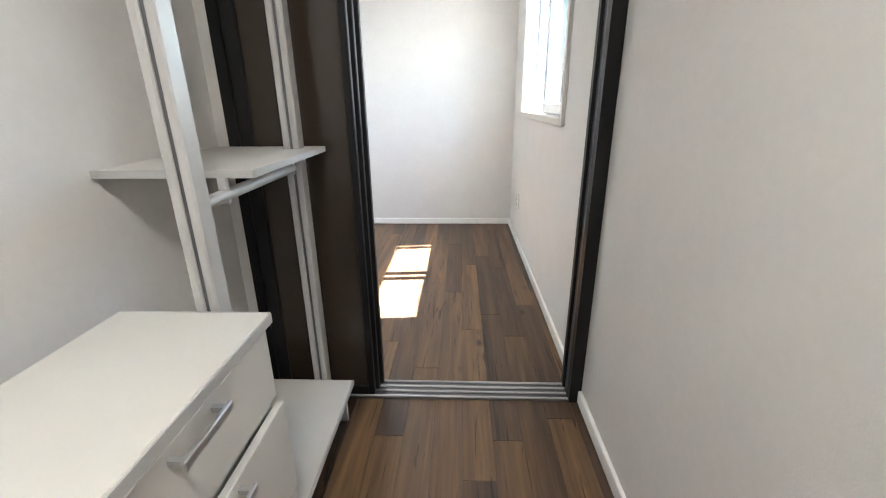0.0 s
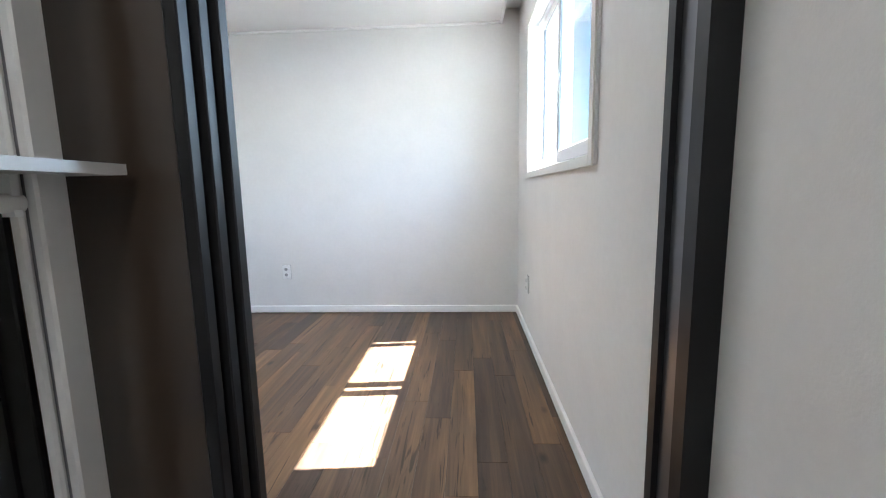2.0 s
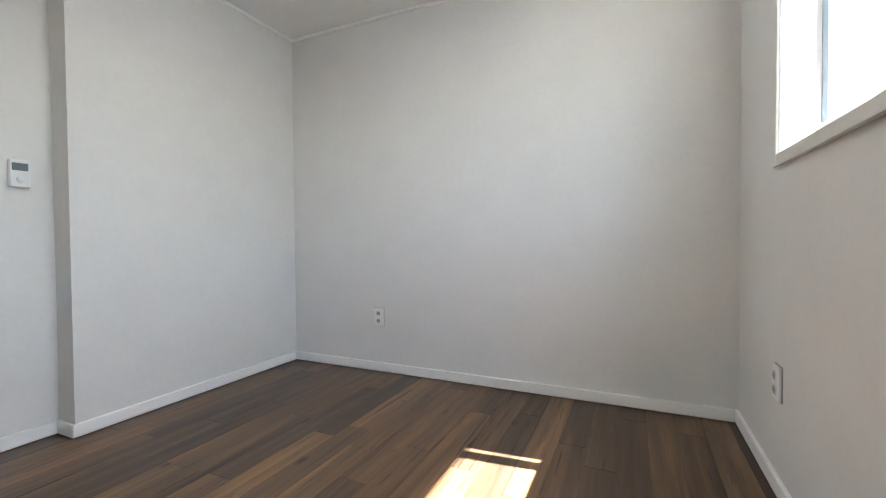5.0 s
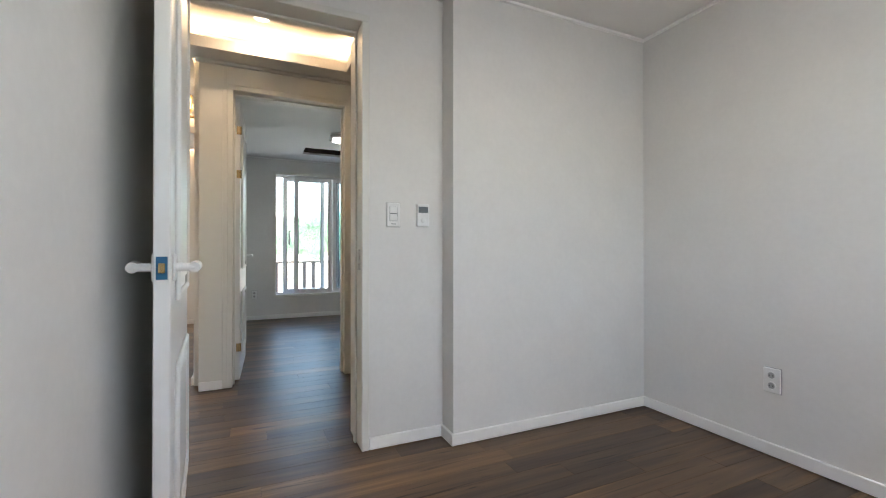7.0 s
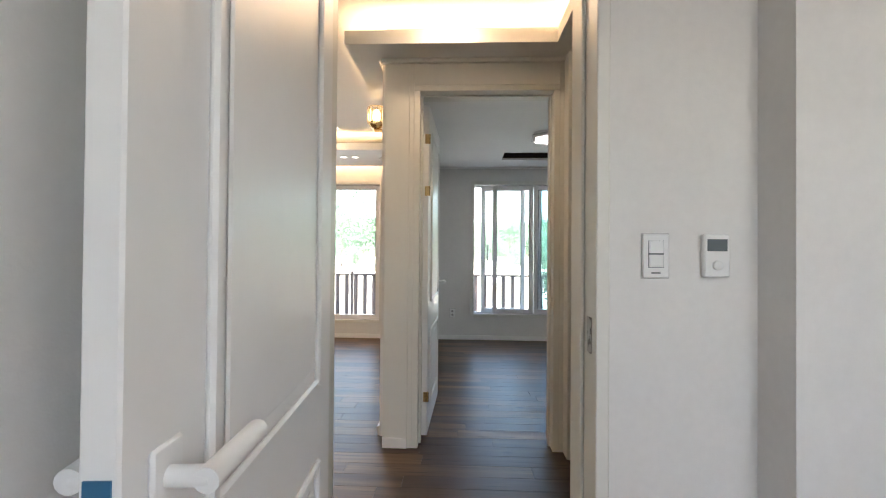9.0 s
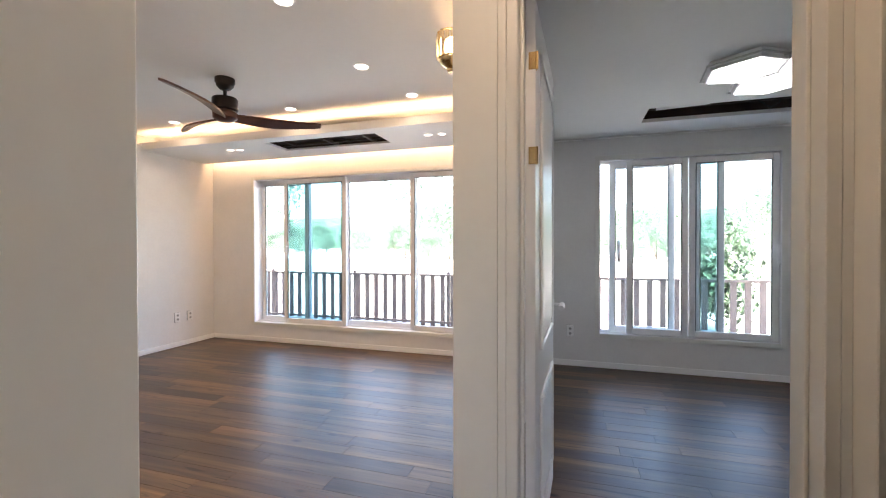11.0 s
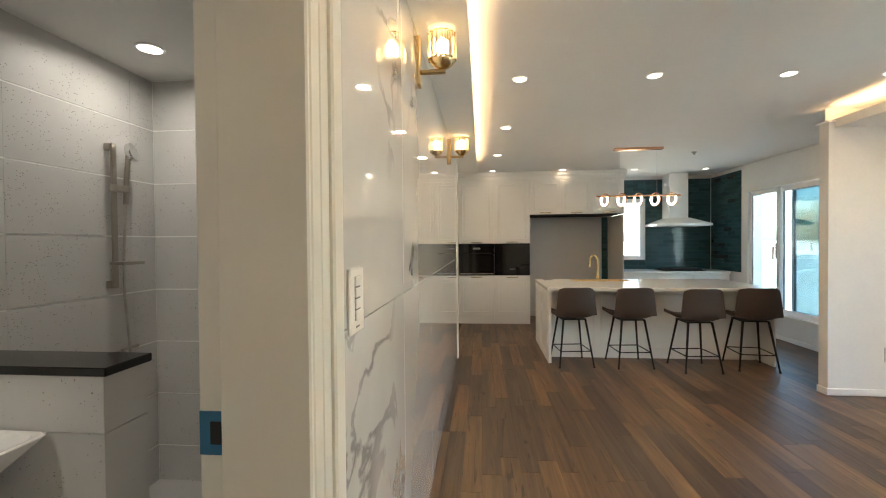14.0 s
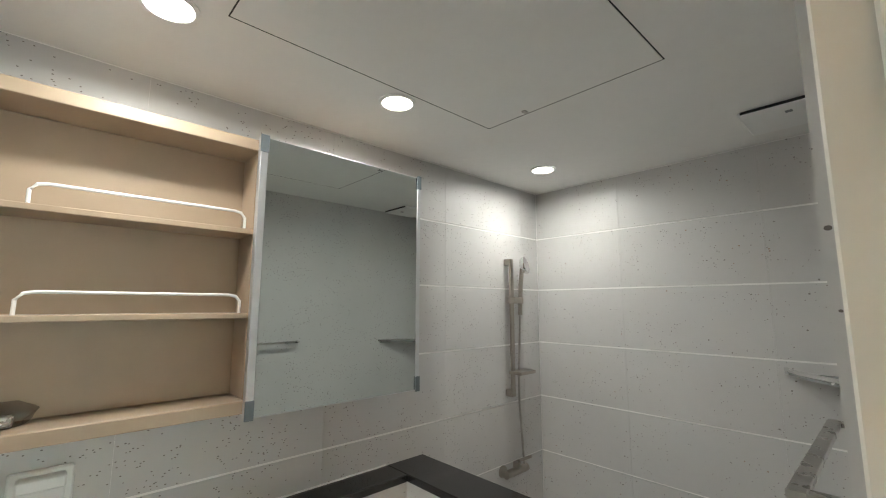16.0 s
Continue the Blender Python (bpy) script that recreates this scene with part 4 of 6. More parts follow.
proto = [tree("tree", "broad green woodland tree", -47, -60 + 5 * i, 7.0 + i, 3.4 + 0.5 * i, 4600, 0.14, rnd, 0.14, low=0.02) for i in range(3)]
for i in range(120):
    a = -75 + 135 * (i + rnd.uniform(-0.4, 0.4)) / 120
    d = rnd.uniform(34, 52) if a > -14 else rnd.uniform(58, 85)
    copy_thing(proto[i % 3], pose(-6.5 - d, a - 4, -0.16, 0, 0, rnd.uniform(0, 360)) @ Matrix.Scale(rnd.uniform(0.42, 0.85), 4))
for i in range(60):
    a = -75 + 135 * (i + rnd.uniform(-0.4, 0.4)) / 60
    d = rnd.uniform(30, 34) if a > -14 else rnd.uniform(52, 58)
    copy_thing(proto[i % 3], pose(-6.5 - d, a, -0.16, 0, 0, rnd.uniform(0, 360)) @ Matrix.Scale(rnd.uniform(0.25, 0.42), 4))
structure("backdrop", B(-160, -159, -220, 220, -0.2, 13), leaves("far_wood", (0.09, 0.13, 0.06), (0.1, 0.14, 0.07)), "distant wooded rise", "backdrop")
structure("neighbour_wall", B(4.6, 4.9, -3, 9, -0.16, 1.9), STUCCO, "pale neighbouring garden wall outside", "backdrop")


# ---------- things: dressing room ----------
dr = thing("drawer_unit", "white drawer chest with aluminium bar handles, one drawer ajar", "drawers")
part("body", B(-0.51, -0.20, -0.62, 0.515, 0.0, 0.775, 0.002), CHEST, dr)
part("top", B(-0.512, -0.178, -0.64, 0.53, 0.776, 0.80, 0.003), CHEST, dr, "white top board with a pale grey edge")
part("top_edge", B(-0.1775, -0.174, -0.64, 0.53, 0.777, 0.799), ANOD, dr, "silver edge band")
part("top_edge", B(-0.512, -0.178, 0.5302, 0.5335, 0.777, 0.799), ANOD, dr, "silver edge band")
for k, (z0, z1, pull) in enumerate(((0.60, 0.768, 0.0), (0.335, 0.585, 0.014), (0.07, 0.325, 0.01))):
    for y0, y1 in ((-0.055, 0.512), (-0.62, -0.065)):
        pl = pull if y0 > -0.1 else 0.0
        x1 = -0.182 + pl
        d = part("drawer", B(x1 - 0.018, x1, y0, y1, z0, z1, 0.002), CHEST, dr)
        if pl:
            s = bmesh.new()
            for q0, q1 in ((y0 + 0.02, y0 + 0.034), (y1 - 0.034, y1 - 0.02)):
                box(s, -0.199, x1 - 0.0185, q0, q1, z0 + 0.03, z1 - 0.02)
            box(s, -0.199, x1 - 0.0185, y0 + 0.034, y1 - 0.034, z0 + 0.03, z0 + 0.04)
            part("drawer_box", s, CHEST, d)
        m0, zc = (y0 + y1) / 2 + 0.015, z1 - 0.024
        h = bmesh.new()
        for q in (m0 - 0.055, m0 + 0.055):
            box(h, x1, x1 + 0.022, q - 0.005, q + 0.005, zc - 0.005, zc + 0.005)
        box(h, x1 + 0.0221, x1 + 0.031, m0 - 0.066, m0 + 0.066, zc - 0.009, zc + 0.009, 0.002)
        part("handle", h, ALU, d, "aluminium bar handle")

sh = thing("wardrobe_shelf_system", "white shelf and hanging rail on aluminium posts", "shelving")
for px, py, zb in ((-0.325, 0.572, 0.0), (-0.322, 1.15, 0.0)):
    p = bmesh.new()
    w = 0.026
    box(p, px - w, px - 0.005, py - w, py + w, zb, Z1, 0.004)
    box(p, px + 0.005, px + w, py - w, py + w, zb, Z1, 0.004)
    post_ob = part("post", p, ANOD, sh, "pale aluminium post with a groove")
    # insert darkens the groove by colour, as the shade in it
    part("groove", B(px - 0.005, px + 0.005, py - w + 0.008, py + w - 0.008, zb, Z1), GREYAL, post_ob, "groove insert coloured dark as its shade")
part("shelf", B(-0.629, -0.246, 0.69, 1.229, 1.062, 1.08, 0.002), CHEST, sh)
part("shelf_edge", B(-0.629, -0.242, 0.6855, 0.6898, 1.062, 1.08), ANOD, sh, "silver edge band")
part("shelf_edge", B(-0.2458, -0.242, 0.69, 1.229, 1.062, 1.08), ANOD, sh, "silver edge band")
part("hanging_rail", tube(bmesh.new(), [(-0.325, 0.60, 1.02), (-0.325, 1.123, 1.02)], 0.0145, 14), ANOD, sh, "round aluminium rail", smooth=True)
for y in (0.70, 1.112):
    part("rail_bracket", B(-0.335, -0.315, y - 0.006, y + 0.006, 1.0, 1.0615), ALU, sh)
bd = thing("shoe_board", "low white board shelf with a silver edge", "shelf")
part("board", B(-0.629, -0.19, 0.536, 1.118, 0.168, 0.186, 0.002), CHEST, bd)
part("board_edge", B(-0.1898, -0.186, 0.536, 1.118, 0.168, 0.186), ANOD, bd, "silver edge band")
for y in (0.54, 1.098):
    part("side_panel", B(-0.629, -0.22, y, y + 0.016, 0.0, 0.1675), CHEST, bd)


# ---------- electrical plates ----------
def outlet(m, label="white double wall socket"):
    th = thing("wall_socket", label, "socket", "wall sockets", m)
    part("back_box", B(-0.038, 0.038, 0, 0.003, -0.06, 0.06), SOCKETGREY, th, "thin grey rim")
    part("plate", B(-0.036, 0.036, 0.003, 0.012, -0.058, 0.058, 0.003), PLASTIC, th)
    for z in (-0.024, 0.024):
        cup = part("socket_cup", lathe(bmesh.new(), [(0.019, 0), (0.019, 0.003), (0.016, 0.0031), (0.015, 0.001)], n=16), PLASTIC, th)
        cup.matrix_basis = pose(0, 0.0122, z, -90, 0, 0)
        # flat grey disc: the recess's shade is in its colour
        dk = part("socket_recess", lathe(bmesh.new(), [(0.0145, 0), (0.0145, 0.0005), (0.0008, 0.0005)], n=16), SOCKETGREY, th, "grey disc painting the shade of the recess")
        dk.matrix_basis = pose(0, 0.0154, z, -90, 0, 0)
        part("pin_holes", box(box(bmesh.new(), -0.009, -0.005, 0.0161, 0.0166, z - 0.002, z + 0.002), 0.005, 0.009, 0.0161, 0.0166, z - 0.002, z + 0.002), DARKGAP, th)
    return th


outlet(pose(-1.218, YN, 0.36, 0, 0, 180))
outlet(pose(XE, 3.41, 0.374, 0, 0, 90))
outlet(pose(XW, 1.768, 0.358, 0, 0, -90))
outlet(pose(-6.163, -2.83, 0.36, 0, 0, 0))
outlet(pose(-5.987, -2.83, 0.36, 0, 0, 0), "white wall plate beside a socket")


def switch_plate(m, label, keys, w=0.07, h=0.12):
    th = thing("light_switch", label, "switch", m=m)
    part("back_box", B(-w / 2 - 0.0025, w / 2 + 0.0025, -0.0005, 0.0003, -h / 2 - 0.0025, h / 2 + 0.0025), GREYPANEL, th, "thin grey rim")
    part("rocker_gap", B(-0.0205, 0.0205, 0.0075, 0.0084, -h / 2 + 0.0285, h / 2 - 0.0185), LCD, th, "grey gap round the keys")
    part("plate", B(-w / 2, w / 2, 0, 0.008, -h / 2, h / 2, 0.003), PLASTIC, th)
    step = (h - 0.045) / keys
    for k in range(keys):
        z = -h / 2 + 0.03 + step * k
        part("rocker", B(-0.019, 0.019, 0.0082, 0.0115, z, z + step - 0.004, 0.001), PLASTIC, th)
    part("mark", B(-0.012, 0.012, 0.0081, 0.0086, -h / 2 + 0.012, -h / 2 + 0.016), LCD, th, "small grey mark")
    return th


switch_plate(pose(-2.07, 2.393, 1.154, 0, 0, -90), "white two-key light switch beside the door", 2)
tm = thing("thermostat", "white room thermostat with a grey display", "thermostat", m=pose(-2.07, 2.549, 1.156, 0, 0, -90))
part("case", B(-0.034, 0.034, 0, 0.018, -0.058, 0.058, 0.004), PLASTIC, tm)
part("display", B(-0.026, 0.026, 0.0182, 0.0188, 0.012, 0.044), LCD, tm, "dark segmented display")
d = part("dial", lathe(bmesh.new(), [(0.013, 0), (0.013, 0.005), (0.010, 0.007)], n=20), PLASTIC, tm, smooth=True)
d.matrix_basis = pose(0, 0.0182, -0.026, -90, 0, 0)
switch_plate(pose(-2.237, 0.158, 1.225, 0, 0, 90), "tall white switch plate on the marble", 4, 0.098, 0.145)
ip = thing("breaker_panel", "white consumer unit cover on the bedroom wall", "breaker panel", m=pose(-0.772, 1.42, 1.195, 0, 0, 0))
part("cover", B(-0.041, 0.041, 0, 0.014, -0.062, 0.066, 0.003), PLASTIC, ip)
part("flap", B(-0.022, 0.022, 0.0142, 0.024, -0.036, 0.05, 0.003), PLASTIC, ip)
part("mark", B(-0.025, -0.01, 0.0142, 0.015, -0.053, -0.048), LCD, ip, "small grey print")


# ---------- ceiling lights ----------
def downlight(x, y, z, energy=0.0, color=NEUTRAL, r=0.045, beam=170):
    th = thing("downlight", "round white recessed downlight, lit", "downlight", "recessed downlights", pose(x, y, z))
    part("ring", lathe(bmesh.new(), [(r + 0.012, 0), (r + 0.012, -0.004), (r + 0.002, -0.006), (r, -0.003)], n=28), PLASTIC, th, smooth=True)
    part("diffuser", lathe(bmesh.new(), [(r - 0.001, -0.0032), (r - 0.001, -0.0062), (r * 0.6, -0.0075)], n=28), LAMP_W, th, "glowing diffuser")
    if energy:
        l = lamp("downlight_lamp", "AREA", (x, y, z - 0.012), (x, y, 0), energy * K_DOWN, color, r * 1.8, r * 1.8, beam)
        l.data.shape = "DISK"


E_D = 6.0
for x, y in ((-3.755, -0.74), (-4.72, 0.365), (-3.885, 0.365), (-2.80, -1.93), (-3.725, -1.97), (-4.64, -2.04), (-2.773, -3.18), (-2.735, -4.5), (-2.705, -5.72), (-3.82, -5.78), (-4.96, -5.9), (-6.1, -6.0), (-3.03, 1.80), (-2.78, -0.55), (-5.35, 0.5), (-5.35, -0.7), (-5.35, -2.1)):
    downlight(x, y, ZT, 0.6 if y < -5.6 else 10.0 if y > 1.5 else E_D * 1.85 if y < -3.0 else E_D if x > -5.3 else 3)
for x, y in ((-5.855, -1.88), (-5.88, -1.77), (-5.907, 0.45), (-5.913, 0.59)):
    downlight(x, y, Z2, 2.5, r=0.032)
downlight(0.214, 3.50, Z1, 0.8, (1.0, 0.97, 0.94))
# unseen light added for the dressing room, made wide to soften its shadows
downlight(0.15, -0.45, Z1, 18.5, (1.0, 0.96, 0.91), 0.2)
for x, y in ((-1.046, 0.817), (-1.03, 0.163), (-0.965, -0.79)):
    downlight(x, y, ZB, 7.6 if y > 0.5 else 6.0, (1.0, 0.96, 0.90), 0.05, 168)
sm = thing("smoke_detector", "small white ceiling smoke detector", "detector", m=pose(-5.968, 0.918, Z2))
part("body", lathe(bmesh.new(), [(0.05, 0), (0.048, -0.02), (0.03, -0.03), (0.01, -0.032)], n=24), PLASTIC, sm, smooth=True)
sm = thing("smoke_detector", "small ceiling sprinkler head", "sprinkler", m=pose(-5.27, -4.64, ZT))
part("body", lathe(bmesh.new(), [(0.035, 0), (0.03, -0.012), (0.012, -0.03), (0.012, -0.04)], n=20), STEEL, sm, smooth=True)


def void(name, x0, x1, y0, y1, z, label, deep=0.17):
    """The open ceiling cutting left for an air conditioner: dark void with timber edges."""
    th = thing(name, label, "ceiling opening", "open ceiling cuttings")
    b = bmesh.new()
    box(b, x0 - 0.05, x1 + 0.05, y0 - 0.05, y1 + 0.05, z + deep, z + deep + 0.008)
    for a0, a1, c0, c1 in ((x0 - 0.05, x0 - 0.035, y0 - 0.05, y1 + 0.05), (x1 + 0.035, x1 + 0.05, y0 - 0.05, y1 + 0.05), (x0 - 0.035, x1 + 0.035, y0 - 0.05, y0 - 0.035), (x0 - 0.035, x1 + 0.035, y1 + 0.035, y1 + 0.05)):
        box(b, a0, a1, c0, c1, z + (0.033 if deep > 0.1 else 0.0225), z + deep)
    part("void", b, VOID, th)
    t = bmesh.new()
    long_y = (y1 - y0) > (x1 - x0)
    for k in range(3):
        f = 0.12 + 0.36 * k
        if long_y:
            box(t, x0 - 0.034, x1 + 0.034, y0 + (y1 - y0) * f, y0 + (y1 - y0) * f + 0.03, z + deep - 0.04, z + deep - 0.01)
        else:
            box(t, x0 + (x1 - x0) * f, x0 + (x1 - x0) * f + 0.03, y0 - 0.034, y1 + 0.034, z + deep - 0.04, z + deep - 0.01)
    box(t, x0 + 0.05, x0 + 0.08, y0, y1, z + deep * 0.5, z + deep * 0.5 + 0.02)
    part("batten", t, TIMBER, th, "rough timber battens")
    cx, cy = (x0 + x1) / 2, (y0 + y1) / 2
    part("cable", tube(bmesh.new(), [(cx + 0.02, cy + 0.1, z + deep - 0.01), (cx + 0.05, cy + 0.2, z + 0.03), (cx + 0.03, cy + 0.28, z - 0.02 if name == "ceiling_opening" else z + 0.02), (cx - 0.02, cy + 0.36, z + 0.03), (cx - 0.05, cy + 0.4, z + deep - 0.01)], 0.006, 8), DARKGAP, th, "loose black cable", smooth=True)
    if deep > 0.1:
        part("duct_pipe", tube(bmesh.new(), [(cx - 0.08, y0 + 0.1, z + deep * 0.45), (cx - 0.06, cy - 0.1, z + deep * 0.5)], 0.014, 10), PLASTIC, th, "white insulated pipe", smooth=True)
    return th


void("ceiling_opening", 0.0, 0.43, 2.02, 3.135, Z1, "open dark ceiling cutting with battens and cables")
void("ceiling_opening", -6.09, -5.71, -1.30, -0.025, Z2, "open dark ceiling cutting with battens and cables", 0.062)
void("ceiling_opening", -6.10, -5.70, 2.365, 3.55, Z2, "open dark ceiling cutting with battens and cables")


def panel_light(m, label, energy):
    th = thing("ceiling_light", label, "ceiling light", m=m)
    for k in range(3):
        a = math.radians(120 * k + 30)
        c = Vector((math.cos(a) * 0.21, math.sin(a) * 0.21, 0))
        b = bmesh.new()
        ring = [(0.20, -0.06), (0.17, 0.12), (0.02, 0.2), (-0.17, 0.12), (-0.2, -0.1), (0.0, -0.2)]
        lo = [b.verts.new(c + Vector((x, y, -0.05))) for x, y in ring]
        hi = [b.verts.new(c + Vector((x * 1.04, y * 1.04, -0.0005))) for x, y in ring]
        b.faces.new(lo)
        b.faces.new(hi[::-1])
        for i in range(6):
            b.faces.new((lo[i], lo[(i + 1) % 6], hi[(i + 1) % 6], hi[i]))
        part("frame", b, PLASTIC, th)
        outline = [c + Vector((x * 1.12, y * 1.12, -0.03)) for x, y in ring]
        part("rim", tube(bmesh.new(), outline + outline[:1], 0.006, 6), GREYPANEL, th, "thin grey outer rim")
        d = bmesh.new()
        lo = [d.verts.new(c + Vector((x * 0.92, y * 0.92, -0.056))) for x, y in ring]
        hi = [d.verts.new(c + Vector((x * 0.92, y * 0.92, -0.0505))) for x, y in ring]
        d.faces.new(lo)
        d.faces.new(hi[::-1])
        for i in range(6):
            d.faces.new((lo[i], lo[(i + 1) % 6], hi[(i + 1) % 6], hi[i]))
        part("diffuser", d, LAMP_P, th, "glowing diffuser")
    if energy:
        p = m.translation
        lamp("ceiling_light_lamp", "AREA", (p.x, p.y, p.z - 0.07), (p.x, p.y, 0), energy, (0.96, 0.98, 1.0), 0.5, 0.5)
    return th


panel_light(pose(-5.02, 2.95, Z2, 0, 0, 20), "white three-lobed ceiling light, lit", 2.4)
# out of view: added to brighten the near bedroom, shaped like the far one
panel_light(pose(-0.62, 2.75, Z1, 0, 0, 0), "white three-lobed ceiling light, lit", 6)


# ---------- living room ----------
mw = thing("marble_cladding", "polished white marble panels with grey veins", "wall cladding", kind="structure")
ys = [0.3315] + [0.384 - 0.83 * i for i in range(1, 6)]
for y0, y1 in zip(ys, ys[1:]):
    for z0, z1 in ((0.0, 1.168), (1.171, 2.309)):
        part("panel", B(-2.2365, -2.2255, y1 + 0.0008, y0 - 0.0008, z0, z1, 0.0008), MARBLE, mw)
ut = thing("door_4", "white door and frame at the end of the marble wall", "door", kind="structure")
part("door_frame", box(box(B(-2.246, -2.2, -3.84, -3.77, 0.004, 2.309, 0.004), -2.175, -2.131, -4.95, -4.88, 0.004, 2.15, 0.004), -2.16, -2.131, -4.88, -4.02, 2.08, 2.15, 0.004), TRIM, ut)
part("leaf", B(-2.15, -2.131, -4.88, -4.02, 0.01, 2.08, 0.003), DOORW, ut)

fn = thing("ceiling_fan", "ceiling fan with three dark walnut blades, at rest", "ceiling fan", m=pose(-4.612, -0.727, 0))
part("canopy", lathe(bmesh.new(), [(0.07, 2.4995), (0.07, 2.47), (0.062, 2.455), (0.062, 2.445), (0.04, 2.42), (0.02, 2.41)], n=28), FANMETAL, fn, smooth=True)
part("rod", tube(bmesh.new(), [(0, 0, 2.412), (0, 0, 2.352)], 0.013, 12), FANMETAL, fn, smooth=True)
part("motor", lathe(bmesh.new(), [(0.02, 2.362), (0.035, 2.355), (0.084, 2.351), (0.09, 2.343), (0.09, 2.265), (0.078, 2.258), (0.06, 2.257)], n=32), FANMETAL, fn, smooth=True)
part("hub", lathe(bmesh.new(), [(0.07, 2.2565), (0.088, 2.24), (0.085, 2.20), (0.05, 2.178), (0.01, 2.172)], n=28), WALNUT, fn, smooth=True)
for ang in (130, 16, 251):
    b = bmesh.new()
    prev = None
    L = 0.70
    for i in range(13):
        u = i / 12
        r = 0.06 + (L - 0.06) * u
        half = 0.038 + 0.022 * math.sin(min(1, u * 1.25) * math.pi * 0.9) - 0.012 * u
        if i == 12:
            half *= 0.6
        sweep = 0.05 * math.sin(u * math.pi)
        z = 2.208 + 0.01 * u * u
        tw = radians(-22) * (1 - 0.25 * u)
        row = []
        for s, dz in ((-half, 0.008), (half, 0.008), (half, -0.008), (-half, -0.008)):
            row.append(b.verts.new((r, sweep + s * math.cos(tw), z + s * math.sin(tw) + dz)))
        if prev:
            for k in range(4):
                b.faces.new((prev[k], prev[(k + 1) % 4], row[(k + 1) % 4], row[k]))
        else:
            b.faces.new(row[::-1])
        prev = row
    b.faces.new(prev)
    bl = part("blade", b, WALNUT, fn, "curved walnut blade", smooth=True)
    bl.matrix_basis = pose(0, 0, 0, 0, 0, ang)


def sconce(m):
    th = thing("wall_sconce", "brass wall light with a fluted crystal shade, lit", "wall light", "crystal wall lights", m)
    part("back_plate", B(-0.03, 0.03, 0, 0.018, -0.14, 0.08, 0.003), GOLD, th)
    part("arm", B(-0.012, 0.012, 0.018, 0.13, -0.085, -0.068, 0.003), GOLD, th)
    c = (0, 0.115, 0)
    part("cup", lathe(bmesh.new(), [(0.01, -0.068), (0.03, -0.06), (0.05, -0.045), (0.056, -0.03), (0.05, -0.028)], c, 24), GOLD, th, "brass cup", smooth=True)
    for k in range(14):
        a = 2 * math.pi * k / 14
        p0 = Vector((math.cos(a) * 0.056, 0.115 + math.sin(a) * 0.056, 0))
        part("crystal_rod", tube(bmesh.new(), [p0 + Vector((0, 0, -0.027)), p0 + Vector((0, 0, 0.09))], 0.0095, 6), CRYSTAL, th, "clear crystal rod")
    for z in (-0.026, 0.088):
        g = tube(bmesh.new(), [(math.cos(2 * math.pi * k / 20) * 0.058, 0.115 + math.sin(2 * math.pi * k / 20) * 0.058, z) for k in range(21)], 0.0035, 6)
        part("ring", g, GOLD, th, "brass ring", smooth=True)
    part("bulb", lathe(bmesh.new(), [(0.01, -0.028), (0.02, -0.01), (0.03, 0.02), (0.027, 0.05), (0.008, 0.075)], c, 16), LAMP_B, th, "glowing filament bulb", smooth=True)
    return th


sc = sconce(pose(-2.237, -0.82, 2.2, 0, 0, 90))
copy_thing(sc, pose(-2.237, -2.70, 2.2, 0, 0, 90))
copy_thing(sc, pose(-3.92, 1.364, 2.12, 0, 0, 180))

# ---------- kitchen ----------
YF = -5.88


def cab_door(parent, x0, x1, z0, z1, y, handle=None):
    """A framed door with a raised field; its front lies at y, facing +y."""
    d = part("door", B(x0 + 0.002, x1 - 0.002, y - 0.02, y, z0 + 0.002, z1 - 0.002, 0.002), CAB, parent)
    m = bmesh.new()
    r = 0.055
    for a, b, c, e in ((x0 + r, x0 + r + 0.02, z0 + r, z1 - r), (x1 - r - 0.02, x1 - r, z0 + r, z1 - r), (x0 + r + 0.02, x1 - r - 0.02, z0 + r, z0 + r + 0.02), (x0 + r + 0.02, x1 - r - 0.02, z1 - r - 0.02, z1 - r)):
        box(m, a, b, y + 0.0002, y + 0.010, c, e, 0.004)
    box(m, x0 + r + 0.045, x1 - r - 0.045, y + 0.0002, y + 0.006, z0 + r + 0.045, z1 - r - 0.045, 0.003)
    part("moulding", m, CAB, d)
    if handle:
        xc = (x0 + x1) / 2
        h = bmesh.new()
        box(h, xc - 0.09, xc + 0.09, y + 0.0105, y + 0.024, handle - 0.006, handle + 0.006, 0.002)
        box(h, xc - 0.08, xc - 0.07, y, y + 0.0105, handle - 0.004, handle + 0.004)
        box(h, xc + 0.07, xc + 0.08, y, y + 0.0105, handle - 0.004, handle + 0.004)
        part("handle", h, GOLD, d, "slim brass handle")
    return d


for x1, x0 in ((-2.14, -2.725), (-2.727, -3.31)):
    u = thing("tall_cabinet", "white panelled tall kitchen cabinet with a built-in black oven band", "cabinet", "tall kitchen cabinets")
    part("body", box(box(box(B(x0, x1, -6.69, YF - 0.021, 0.13, 0.80), x0, x1, -6.69, YF - 0.021, 1.32, 2.36), x0, x0 + 0.018, -6.69, YF - 0.021, 0.80, 1.32), x1 - 0.018, x1, -6.69, YF - 0.021, 0.80, 1.32), CAB, u)
    cab_door(u, x0, x1, 1.335, 2.355, YF, 1.352)
    cab_door(u, x0, x1, 0.135, 0.79, YF, 0.775)
    part("plinth", B(x0, x1, -6.69, YF - 0.03, 0.0, 0.129), CAB, u)
ov = thing("oven", "black glass built-in oven", "oven")
